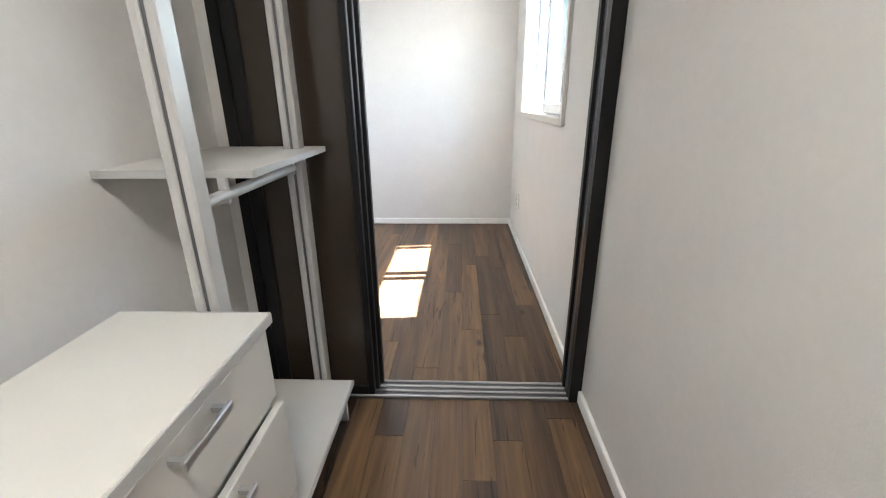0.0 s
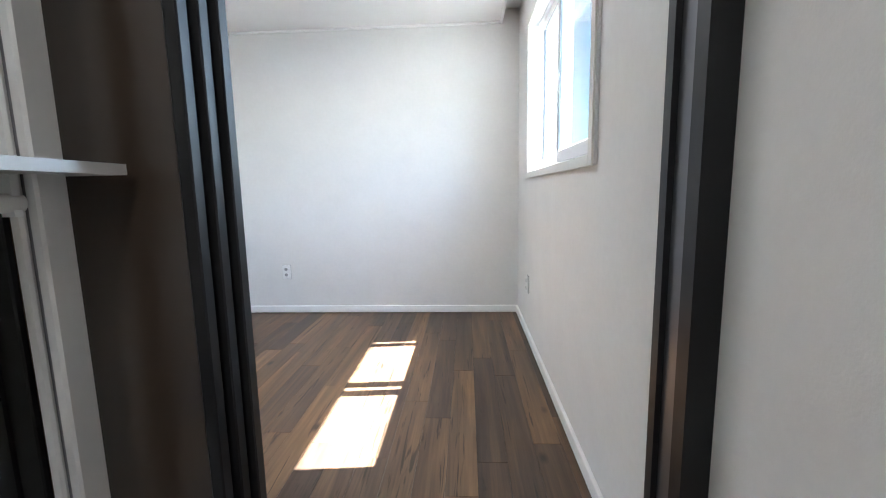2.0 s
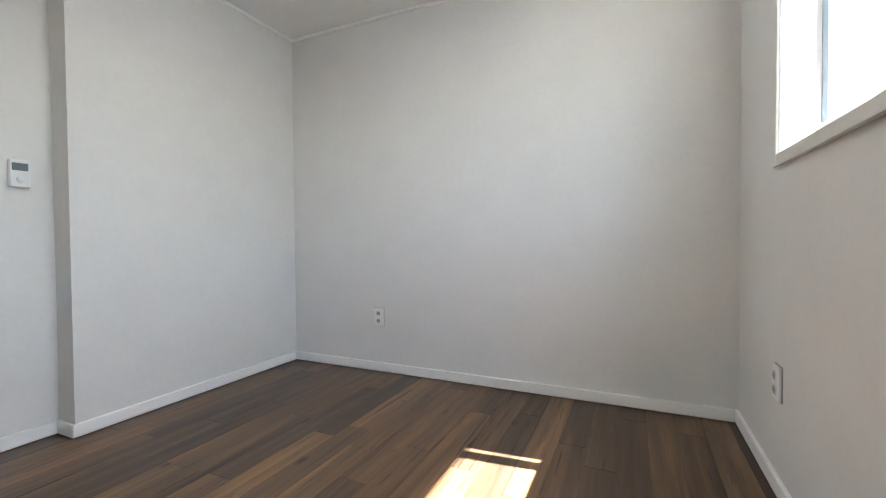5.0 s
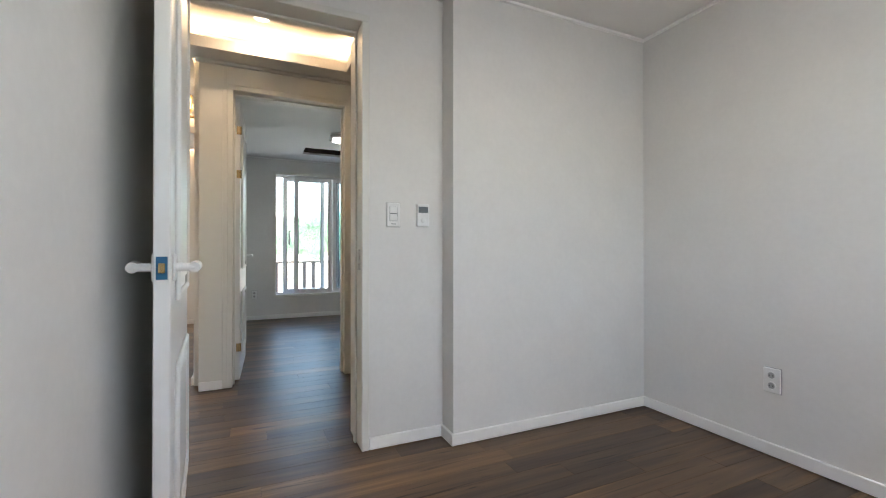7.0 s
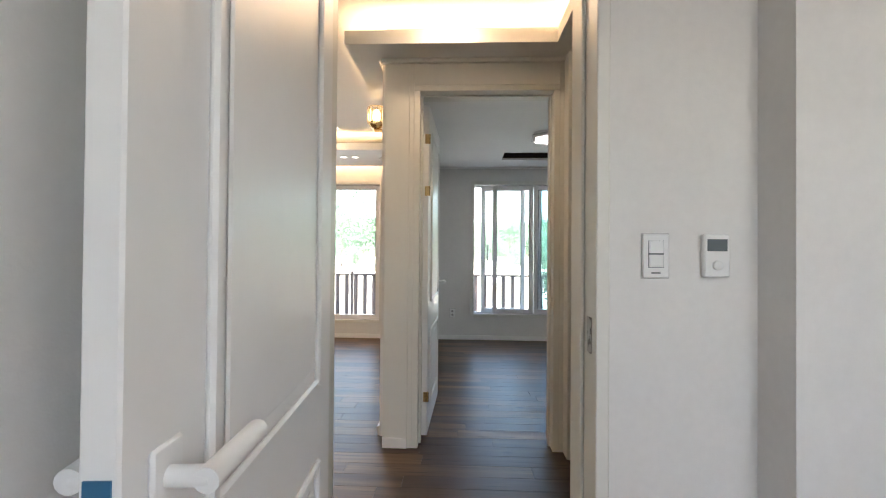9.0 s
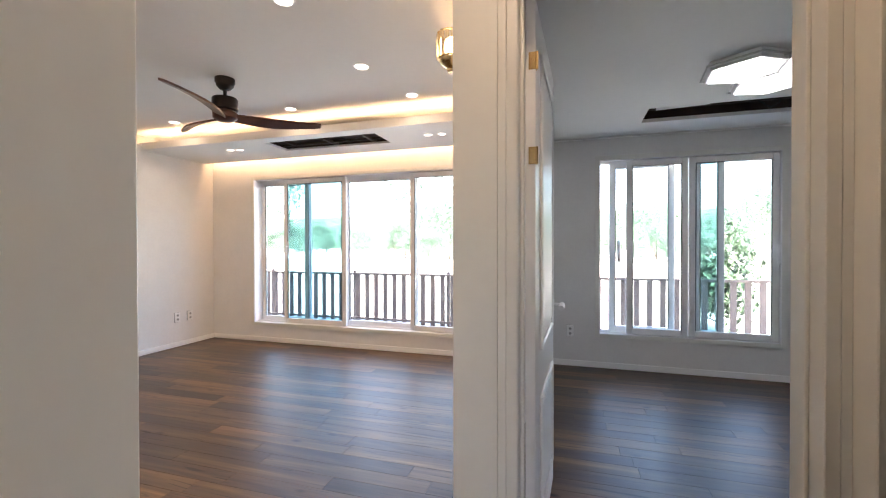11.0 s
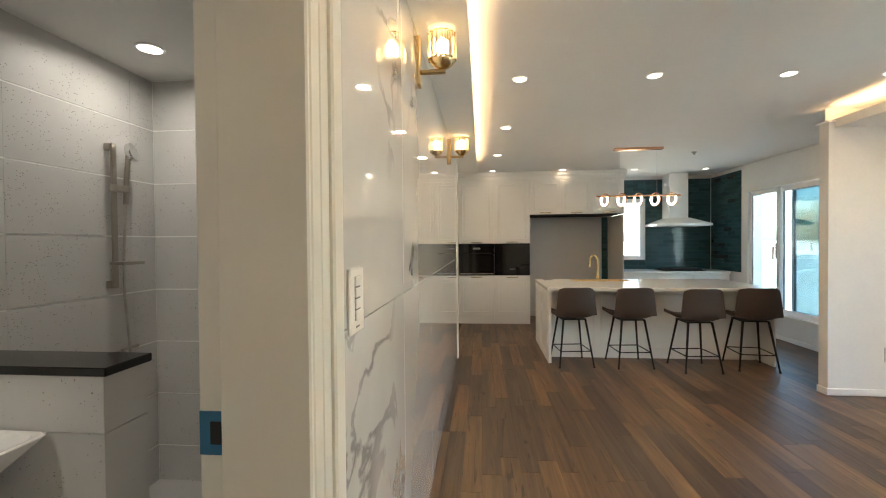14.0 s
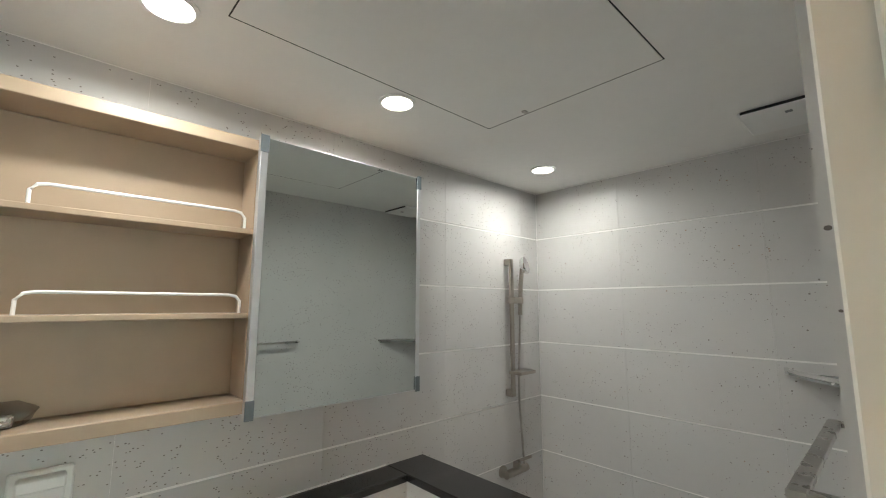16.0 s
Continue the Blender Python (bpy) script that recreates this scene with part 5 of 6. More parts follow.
part("front", box(B(-2.7255, -2.142, YF - 0.0205, YF - 0.008, 0.803, 1.33, 0.002), -2.70, -2.165, YF - 0.35, YF - 0.0206, 0.822, 1.312), OVENG, ov)
part("window", B(-2.66, -2.22, YF - 0.008, YF - 0.005, 0.87, 1.13), DARKGLASS, ov)
part("handle", box(box(B(-2.68, -2.20, YF + 0.02, YF + 0.034, 1.163, 1.177, 0.003), -2.66, -2.64, YF - 0.0075, YF + 0.02, 1.165, 1.175), -2.24, -2.22, YF - 0.0075, YF + 0.02, 1.165, 1.175), BLACKM, ov, "dark bar handle")
part("control_strip", B(-2.5, -2.38, YF - 0.008, YF - 0.005, 1.235, 1.265), LCD, ov, "small grey display")
part("trim", B(-2.72, -2.16, YF - 0.0078, YF - 0.003, 0.824, 0.84), STEEL, ov, "steel trim")
mwv = thing("warming_appliance", "flush black glass built-in appliance", "appliance")
part("front", box(B(-3.308, -2.7275, YF - 0.0205, YF - 0.008, 0.803, 1.33, 0.002), -3.285, -2.75, YF - 0.35, YF - 0.0206, 0.822, 1.312), OVENG, mwv)
part("mark", B(-3.06, -2.98, YF - 0.008, YF - 0.006, 0.90, 0.915), LCD, mwv, "small grey mark")

up = thing("wall_cabinet", "white panelled cabinets over the fridge recess", "cabinet")
part("body", B(-4.80, -3.312, -6.69, YF - 0.021, 1.80, 2.36), CAB, up)
for x1, x0 in ((-3.312, -3.805), (-3.807, -4.30), (-4.302, -4.80)):
    cab_door(up, x0, x1, 1.805, 2.355, YF, 1.825)
# shade below the cabinets, coloured in as a thin near-black board
part("underside", B(-4.80, -3.312, -6.69, YF - 0.03, 1.793, 1.7995), DARKGAP, up, "thin near-black board painting the shade under the cabinets")
tagged(part("crown_moulding", box(B(-4.82, -2.131, -6.69, YF - 0.004, 2.361, 2.43), -4.84, -2.131, -6.69, YF + 0.015, 2.43, ZT - 0.001, 0.006), CAB), "white crown board above the cabinets", "crown", kind="structure")
tagged(part("recess_back", B(-4.66, -3.312, -6.699, -6.66, 0.004, 1.784), GREYPANEL), "pale grey panel at the back of the fridge recess", "panel", kind="structure")
tagged(part("recess_side", B(-4.80, -4.782, -6.699, YF - 0.021, 0.004, 1.784), GREYPANEL), "pale grey side panel of the fridge recess", "panel", kind="structure")
TEAL_GROUT = mat("teal_grout", (0.06, 0.10, 0.105), 0.8, var=0.1)
tile_shapes = {}


def tile_wall(label, areas, place):
    """Brick-bond tiles on a backing. areas: (u0, u1, z0, z1) along the wall; place: the wall's pose, its face at y = 0 looking to -y."""
    th = thing("tiling", label, "tiles", m=place, kind="structure")
    bk = bmesh.new()
    for u0, u1, z0, z1 in areas:
        box(bk, u0, u1, 0.004, 0.010, z0, z1)
    part("backing", bk, TEAL_GROUT, th, "dark teal grout")
    for u0, u1, z0, z1 in areas:
        z, k = z0, 0
        while z < z1 - 0.02:
            zt = min(z + 0.065, z1)
            u = u0 - (0.1 if k % 2 else 0.0)
            while u < u1 - 0.015:
                a, b = max(u, u0), min(u + 0.2, u1)
                if b - a > 0.015:
                    key = (round(b - a, 3), round(zt - z, 3))
                    if key not in tile_shapes:
                        me = bpy.data.meshes.new("tile")
                        bm = B(0.0015, key[0] - 0.0015, 0, 0.0038, 0.0015, key[1] - 0.0015, 0.0012)
                        bm.to_mesh(me)
                        bm.free()
                        me.materials.append(GREEN)
                        tile_shapes[key] = me
                    o = new("tile", tile_shapes[key])
                    o.parent, o.location = th, (a, 0, z)
                u += 0.2
            z, k = zt, k + 1
    return th


tile_wall("glossy dark teal brick tiles behind the hood and worktop", [(1.14, 2.238, 0.851, ZT - 0.06), (0.52, 1.14, 0.851, 1.015), (0.52, 1.14, 2.105, ZT - 0.06), (0.371, 0.489, 0.004, 1.784)], pose(-4.289, -6.689, 0, 0, 0, 180))
tile_wall("glossy dark teal brick tiles on the side wall", [(-6.677, -5.83, 0.851, ZT - 0.06)], pose(-6.529, 0, 0, 0, 0, 90))

ct = thing("base_cabinet", "white kitchen base cabinets along the tiled wall", "cabinet")
part("body", B(-6.52, -4.81, -6.685, -6.10, 0.1, 0.815), CAB, ct)
for i in range(3):
    cab_door(ct, -4.83 - 0.56 * (i + 1), -4.83 - 0.56 * i, 0.12, 0.80, -6.08)
part("plinth", B(-6.5, -4.83, -6.6, -6.14, 0.0, 0.0995), CAB, ct)
tagged(part("worktop", B(-6.525, -4.805, -6.686, -6.05, 0.816, 0.85, 0.003), SLAB), "white quartz worktop along the tiled wall", "worktop")
hb = thing("cooktop", "black glass gas cooktop with cast grates", "cooktop", m=pose(-5.85, -6.36, 0.851))
part("plate", B(-0.33, 0.33, -0.22, 0.22, 0, 0.008, 0.003), OVENG, hb)
for gx in (-0.2, 0.0, 0.2):
    g = bmesh.new()
    for k in (-0.08, 0, 0.08):
        box(g, gx + k - 0.006, gx + k + 0.006, -0.16, 0.16, 0.03, 0.042)
    box(g, gx - 0.09, gx + 0.09, -0.165, -0.155, 0.008, 0.042)
    box(g, gx - 0.09, gx + 0.09, 0.155, 0.165, 0.008, 0.042)
    part("grate", g, BLACKM, hb)
hd = thing("range_hood", "white chimney range hood with a steel canopy", "range hood", m=pose(-5.86, -6.44, 0))
part("chimney", B(-0.15, 0.15, -0.24, 0.06, 1.74, ZT - 0.001, 0.003), CAB, hd)
c = bmesh.new()
lo = [c.verts.new(v) for v in ((-0.44, -0.24, 1.60), (0.44, -0.24, 1.60), (0.44, 0.27, 1.60), (-0.44, 0.27, 1.60))]
li = [c.verts.new(v) for v in ((-0.44, -0.24, 1.635), (0.44, -0.24, 1.635), (0.44, 0.27, 1.635), (-0.44, 0.27, 1.635))]
hi = [c.verts.new(v) for v in ((-0.16, -0.24, 1.74), (0.16, -0.24, 1.74), (0.16, 0.08, 1.74), (-0.16, 0.08, 1.74))]
c.faces.new(lo[::-1])
c.faces.new(hi)
for a, b in ((lo, li), (li, hi)):
    for k in range(4):
        c.faces.new((a[k], a[(k + 1) % 4], b[(k + 1) % 4], b[k]))
part("canopy", c, CAB, hd)
part("filter", B(-0.36, 0.36, -0.18, 0.2, 1.592, 1.5995), STEEL, hd, "steel mesh filter")

# island
IX0, IX1, IY0, IY1 = -5.63, -3.25, -4.77, -3.65
isl = thing("kitchen_island", "white panelled kitchen island with seating overhang", "kitchen island")
part("body", B(IX0 + 0.03, IX1 - 0.04, IY0 + 0.02, IY1 - 0.26, 0.06, 0.808), CAB, isl)
part("plinth", B(IX0 + 0.05, IX1 - 0.06, IY0 + 0.05, IY1 - 0.28, 0.0, 0.0595), CAB, isl)
for x0, x1, hx in ((IX1 - 0.038, IX1 - 0.004, IX1 - 0.004), (IX0 + 0.004, IX0 + 0.028, IX0 + 0.004)):
    e = part("end_panel", B(x0, x1, IY0 + 0.01, IY1 - 0.01, 0.0, 0.808, 0.003), CAB, isl)
    m = bmesh.new()
    s = 1 if x0 > -4 else -1
    for y0, y1 in ((IY0 + 0.08, (IY0 + IY1) / 2 - 0.03), ((IY0 + IY1) / 2 + 0.03, IY1 - 0.08)):
        for a, b, c0, c1 in ((y0, y0 + 0.018, 0.1, 0.74), (y1 - 0.018, y1, 0.1, 0.74), (y0 + 0.018, y1 - 0.018, 0.1, 0.118), (y0 + 0.018, y1 - 0.018, 0.722, 0.74)):
            box(m, hx, hx + s * 0.008, a, b, c0, c1, 0.003)
    part("moulding", m, CAB, e)
m = bmesh.new()
for i in range(4):
    x0, x1 = IX0 + 0.08 + 0.575 * i, IX0 + 0.08 + 0.575 * i + 0.52
    y = IY1 - 0.26
    for a, b, c0, c1 in ((x0, x0 + 0.018, 0.12, 0.74), (x1 - 0.018, x1, 0.12, 0.74), (x0 + 0.018, x1 - 0.018, 0.12, 0.138), (x0 + 0.018, x1 - 0.018, 0.722, 0.74)):
        box(m, a, b, y, y + 0.008, c0, c1, 0.003)
part("moulding", m, CAB, isl)
sk = (-4.43, -3.70, -4.70, -4.42)
tagged(part("island_worktop", flat(bmesh.new(), IX0 - 0.005, IX1 + 0.005, IY0 - 0.005, IY1 + 0.005, 0.809, 0.842, [sk]), SLAB), "white quartz worktop on the island", "worktop")
sn = thing("kitchen_sink", "brass-rimmed undermount sink in the island", "sink")
b = bmesh.new()
box(b, sk[0], sk[1], sk[2], sk[3], 0.66, 0.664)
for a0, a1, c0, c1 in ((sk[0], sk[0] + 0.004, sk[2], sk[3]), (sk[1] - 0.004, sk[1], sk[2], sk[3]), (sk[0], sk[1], sk[2], sk[2] + 0.004), (sk[0], sk[1], sk[3] - 0.004, sk[3])):
    box(b, a0, a1, c0, c1, 0.664, 0.8425)
part("bowl", b, GOLD, sn)
fc = thing("kitchen_faucet", "tall brass gooseneck kitchen faucet", "faucet", m=pose(-4.075, -4.735, 0.842, 0, 0, -55))
arc = [(0, 0, 0), (0, 0, 0.25)] + [(0, 0.075 - 0.075 * math.cos(a), 0.25 + 0.075 * math.sin(a)) for a in [math.pi * k / 10 for k in range(1, 11)]] + [(0, 0.15, 0.17)]
part("neck", tube(bmesh.new(), arc, 0.015, 14), GOLD, fc, smooth=True)
part("base", lathe(bmesh.new(), [(0.026, 0), (0.026, 0.05), (0.018, 0.055)], n=20), GOLD, fc, smooth=True)
part("lever", tube(bmesh.new(), [(0.02, 0, 0.06), (0.08, 0, 0.085)], 0.006, 8), GOLD, fc, smooth=True)
pw = thing("power_pod", "flush black pop-up socket in the worktop", "socket", m=pose(-3.40, -4.62, 0.8425))
part("cap", B(-0.06, 0.06, -0.03, 0.03, 0, 0.005, 0.002), OVENG, pw)

pn = thing("pendant_light", "rose gold bar pendant with five glowing rings", "pendant light", m=pose(-4.45, -4.30, 0))
part("ceiling_plate", B(-0.29, 0.29, -0.035, 0.035, 2.47, ZT - 0.0005, 0.004), COPPER, pn)
part("bar", tube(bmesh.new(), [(-0.5, 0, 1.91), (0.5, 0, 1.91)], 0.011, 10), COPPER, pn, smooth=True)
for x in (-0.22, 0.22):
    part("wire", tube(bmesh.new(), [(x, 0, 1.92), (x, 0, 2.47)], 0.0018, 6), ALU, pn, "thin suspension wire")
for k in range(5):
    x = -0.4 + 0.2 * k
    n, ring = 28, 0.064
    b1, b2 = bmesh.new(), bmesh.new()
    tube(b1, [(x, math.sin(a) * (ring + 0.01), 1.862 - math.cos(a) * (ring + 0.014)) for a in [2 * math.pi * i / n for i in range(n + 1)]], 0.008, 8)
    tube(b2, [(x + 0.004, math.sin(a) * ring * 0.92, 1.858 - math.cos(a) * ring * 0.95) for a in [-2.2 + 4.4 * i / n for i in range(n + 1)]], 0.0145, 10)
    r = part("ring", b1, COPPER, pn, "rose gold ring", smooth=True)
    part("light_ring", b2, LAMP_R, r, "glowing acrylic ring", smooth=True)
    r.matrix_basis = Matrix.Translation((x, 0, 0)) @ pose(0, 0, 0, 0, 0, 27) @ Matrix.Translation((-x, 0, 0))
lamp("pendant_lamp", "AREA", (-4.45, -4.30, 1.77), (-4.45, -4.30, 0), 5, NEUTRAL, 0.9, 0.05)


def bar_stool(m):
    th = thing("bar_stool", "dark brown leather bucket bar stool on black metal legs", "bar stool", "stools at the island", m)
    # shell: a bent sheet running from the seat's front up the back; seat front towards -y
    prof = [(-0.225, 0.522), (-0.19, 0.532), (-0.05, 0.522), (0.08, 0.515), (0.15, 0.525), (0.19, 0.56), (0.21, 0.62), (0.222, 0.70), (0.232, 0.78), (0.238, 0.845), (0.238, 0.862)]
    b = bmesh.new()
    nx = 12
    outer, inner = [], []
    for i, (y, z) in enumerate(prof):
        u = i / (len(prof) - 1)
        half = 0.225 if u < 0.5 else 0.225 - 0.045 * (u - 0.5) / 0.5
        if i == 0:
            half = 0.19
        ro, ri = [], []
        for k in range(nx + 1):
            s = -1 + 2 * k / nx
            lift = 0.045 * abs(s) ** 2.6 if u < 0.5 else 0.0
            wrap = -0.06 * abs(s) ** 2.2 * max(0.0, min(1.0, (u - 0.35) * 2.2))
            top = -0.022 * abs(s) ** 6 if i > 8 else 0.0
            px, py, pz = s * half, y + wrap, z + lift + top
            ro.append(b.verts.new((px, py, pz)))
            ri.append(b.verts.new((px * 0.97, py - 0.03 * min(1, max(0, (u - 0.3) * 3)), pz + 0.03 * (1 - min(1, max(0, (u - 0.3) * 2.2))))))
        outer.append(ro)
        inner.append(ri)
    for g0 in (outer, inner):
        for r0, r1 in zip(g0, g0[1:]):
            for k in range(nx):
                b.faces.new((r0[k], r0[k + 1], r1[k + 1], r1[k]))
    for k in range(nx):
        b.faces.new((outer[0][k], outer[0][k + 1], inner[0][k + 1], inner[0][k]))
        b.faces.new((outer[-1][k], outer[-1][k + 1], inner[-1][k + 1], inner[-1][k]))
    for i in range(len(prof) - 1):
        for k in (0, nx):
            b.faces.new((outer[i][k], outer[i + 1][k], inner[i + 1][k], inner[i][k]))
    part("seat_shell", b, BROWNL, th, "dark brown leather bucket shell", smooth=True)
    part("seat_frame", box(B(-0.13, 0.13, -0.13, 0.11, 0.498, 0.512, 0.003), -0.02, 0.02, -0.1, 0.1, 0.512, 0.522), BLACKM, th)
    feet = [(sx * 0.185, sy * 0.19) for sx in (-1, 1) for sy in (-1, 1)]
    tops = [(sx * 0.12, sy * 0.11) for sx in (-1, 1) for sy in (-1, 1)]
    for (fx, fy), (tx, ty) in zip(feet, tops):
        part("leg", tube(bmesh.new(), [(fx, fy, 0.006), (tx, ty, 0.505)], 0.0085, 10, r2=0.012), BLACKM, th, smooth=True)
    f = 0.17 / 0.505
    mid = [(fx + (tx - fx) * f, fy + (ty - fy) * f, 0.17) for (fx, fy), (tx, ty) in zip(feet, tops)]
    for a, c in ((0, 1), (2, 3), (0, 2), (1, 3)):
        part("footrest_bar", tube(bmesh.new(), [mid[a], mid[c]], 0.006, 8), BLACKM, th, smooth=True)
    for fx, fy in feet:
        part("rubber_foot", lathe(bmesh.new(), [(0.012, 0.0), (0.012, 0.008), (0.009, 0.012)], (fx, fy, 0), 10), DARKGAP, th)
    return th


st = bar_stool(pose(-3.51, -3.69, 0, 0, 0, 6))
for x, y, a in ((-4.125, -3.68, 4), (-4.75, -3.56, 3), (-5.36, -3.65, -6)):
    copy_thing(st, pose(x, y, 0, 0, 0, a))


# ---------- bathroom ----------
BX = -0.662
tl = thing("bath_tiling", "large pale grey terrazzo wall tiles with white joints", "wall tiles", kind="structure")
zs = [-0.05, 0.203, 0.503, 0.803, 1.10, 1.40, 1.70, 2.002, ZB - 0.001]
J, V = 0.0036, 0.0004
for z0, z1 in zip(zs, zs[1:]):
    edges = [BY + 0.001, -1.005, -0.405, 0.195, 0.795, 1.2]
    for a, b in zip(edges, edges[1:]):
        part("tile", B(BX, BX + 0.0024, a + V, b - V, z0 + J, z1 - J), TERRAZZO, tl)
    edges = [-2.074, -1.765, -1.165, BX - 0.001]
    for a, b in zip(edges, edges[1:]):
        part("tile", B(a + V, b - V, BY - 0.0034, BY, z0 + J, z1 - J), TERRAZZO, tl)
structure("bath_lining_west", slab(bmesh.new(), "x", -2.0745, -2.062, BY, 1.2, -0.05, ZB - 0.001, [(0.40, 1.2, -0.05, 2.2)]), TERRAZZO, "speckled grey bathroom wall")
structure("bath_floor", B(-2.074, BX, BY, 1.2, -0.003, 0.0025), TERRAZZO, "speckled grey bathroom floor", "floor")
lw = thing("half_wall", "tiled half-height wall behind the basin", "half wall", kind="structure")
part("core", box(B(-0.772, BX - 0.001, -0.103, 1.19, 0.003, 0.952), -1.365, BX - 0.001, -0.255, -0.1035, 0.003, 0.952), GROUT, lw)
for z0, z1 in ((0.003, 0.165), (0.168, 0.47), (0.473, 0.775), (0.778, 0.951)):
    for a, b in ((-0.10, 0.30), (0.303, 0.92), (0.923, 1.19)):
        part("tile", B(-0.78, -0.7722, a, b, z0, z1), TERRAZZO, lw)
    part("tile", B(-1.365, -0.7802, -0.1033, -0.0955, z0, z1), TERRAZZO, lw)
    part("tile", B(-1.3725, -1.3652, -0.262, -0.0955, z0, z1), TERRAZZO, lw)
    part("tile", B(-1.365, BX - 0.001, -0.2625, -0.2552, z0, z1), TERRAZZO, lw)
le = thing("stone_ledge", "polished black stone ledge on the half wall", "ledge")
part("long_slab", B(-0.792, BX - 0.0008, -0.0884, 1.19, 0.953, 0.981, 0.003), BLACKSTONE, le)
part("end_slab", B(-1.385, BX - 0.0008, -0.272, -0.0888, 0.953, 0.981, 0.003), BLACKSTONE, le)
part("bead", B(-0.6695, BX - 0.0008, -0.08, 1.19, 0.981, 0.986, 0.001), GROUT, le, "white silicone bead")

bs = thing("washbasin", "white ceramic wall-hung washbasin with a tapered front", "washbasin")
b = bmesh.new()
def ring(y0, y1, x0, x1, z, r=0.03):
    pts = []
    for cx, cy, a0 in ((x1 - r, y1 - r, 0), (x0 + r, y1 - r, 90), (x0 + r, y0 + r, 180), (x1 - r, y0 + r, 270)):
        for k in range(5):
            a = radians(a0 + 22.5 * k)
            pts.append(b.verts.new((cx + r * math.cos(a), cy + r * math.sin(a), z)))
    return pts
rows = [ring(0.06, 0.30, -1.02, -0.786, 0.55), ring(-0.02, 0.39, -1.14, -0.784, 0.70), ring(-0.078, 0.452, -1.208, -0.782, 0.775), ring(-0.08, 0.455, -1.212, -0.782, 0.782), ring(-0.075, 0.45, -1.207, -0.785, 0.787),
        ring(-0.058, 0.433, -1.192, -0.905, 0.785), ring(-0.03, 0.40, -1.165, -0.92, 0.74), ring(0.03, 0.34, -1.10, -0.95, 0.70)]
for a, c in zip(rows, rows[1:]):
    for k in range(20):
        b.faces.new((a[k], a[(k + 1) % 20], c[(k + 1) % 20], c[k]))
b.faces.new(rows[0][::-1])
b.faces.new(rows[-1])
part("bowl", b, CERAMIC, bs, smooth=True)
hole = part("overflow_hole", lathe(bmesh.new(), [(0.011, 0), (0.011, 0.002), (0.007, 0.0021)], n=16), DARKGAP, bs)
hole.matrix_basis = pose(-0.914, 0.17, 0.758, 0, -70, 0)
tf = thing("basin_faucet", "brushed steel single-lever basin faucet", "faucet", m=pose(-0.838, 0.16, 0.787))
part("body", lathe(bmesh.new(), [(0.026, 0), (0.026, 0.004), (0.021, 0.006), (0.021, 0.15), (0.018, 0.155)], n=24), STEEL, tf, smooth=True)
part("spout", tube(bmesh.new(), [(-0.01, 0, 0.085), (-0.10, 0, 0.075), (-0.115, 0, 0.068)], 0.0125, 14), STEEL, tf, smooth=True)
part("lever", tube(bmesh.new(), [(0.0, 0, 0.156), (-0.05, 0, 0.163), (-0.08, 0, 0.16)], 0.0065, 10), STEEL, tf, smooth=True)

mc = thing("mirror_cabinet", "birch-coloured bathroom cabinet with open shelves and a sliding mirror door", "mirror cabinet")
CX0, CX1, CY0, CY1, CZ0, CZ1 = -0.815, BX - 0.001, -0.09, 1.17, 1.305, 2.115
for x0, x1, y0, y1, z0, z1, nm in ((CX0, CX1, CY0, CY1, CZ0, CZ0 + 0.035, "bottom_board"), (CX0, CX1, CY0, CY1, CZ1 - 0.035, CZ1, "top_board"), (CX0, CX1 - 0.012, CY0, CY0 + 0.018, CZ0 + 0.035, CZ1 - 0.035, "side_board"),
                                (CX0, CX1 - 0.012, CY1 - 0.018, CY1, CZ0 + 0.035, CZ1 - 0.035, "side_board"), (CX0 + 0.02, CX1 - 0.012, 0.505, 0.523, CZ0 + 0.035, CZ1 - 0.035, "divider"), (CX1 - 0.012, CX1, CY0, CY1, CZ0 + 0.035, CZ1 - 0.035, "back_board")):
    part(nm, B(x0, x1, y0, y1, z0, z1, 0.002), BIRCH, mc)
for z in (1.572, 1.822):
    s = part("shelf", B(CX0 + 0.012, CX1 - 0.012, 0.523, CY1 - 0.018, z, z + 0.016, 0.002), BIRCH, mc)
    pts = [(CX0 + 0.03, 0.545, z + 0.016), (CX0 + 0.03, 0.545, z + 0.05), (CX0 + 0.03, 0.556, z + 0.064), (CX0 + 0.03, 0.575, z + 0.068), (CX0 + 0.03, 0.982, z + 0.068), (CX0 + 0.03, 1.0, z + 0.064), (CX0 + 0.03, 1.012, z + 0.05), (CX0 + 0.03, 1.012, z + 0.016)]
    part("guard_rail", tube(bmesh.new(), pts, 0.0042, 8), PLASTIC, s, "white wire guard rail", smooth=True)
md = part("mirror_door", B(-0.838, -0.822, CY0 - 0.005, 0.53, CZ0 - 0.012, CZ1 + 0.006), ALU, mc, "sliding mirror door with aluminium edges")
part("mirror", B(-0.843, -0.8382, CY0 + 0.012, 0.508, CZ0 - 0.008, CZ1 + 0.002), MIRROR, md, "clear silvered mirror")
for a, c in ((CY0 - 0.006, CY0 + 0.011), (0.509, 0.531)):
    part("edge_profile", B(-0.846, -0.8382, a, c, CZ0 - 0.012, CZ1 + 0.006, 0.002), ALU, md, "aluminium edge profile")
for a, c in ((CY0 - 0.008, CY0 + 0.013), (0.507, 0.533)):
    for z in (CZ0 - 0.015, CZ1 - 0.045):
        part("corner_clip", B(-0.849, -0.8462, a, c, z, z + 0.055, 0.001), LCD, md, "grey corner clip")
pk = thing("plastic_packet", "crumpled clear plastic packet with fittings on the shelf", "packet", m=pose(-0.74, 1.03, CZ0 + 0.035))
b = bmesh.new()
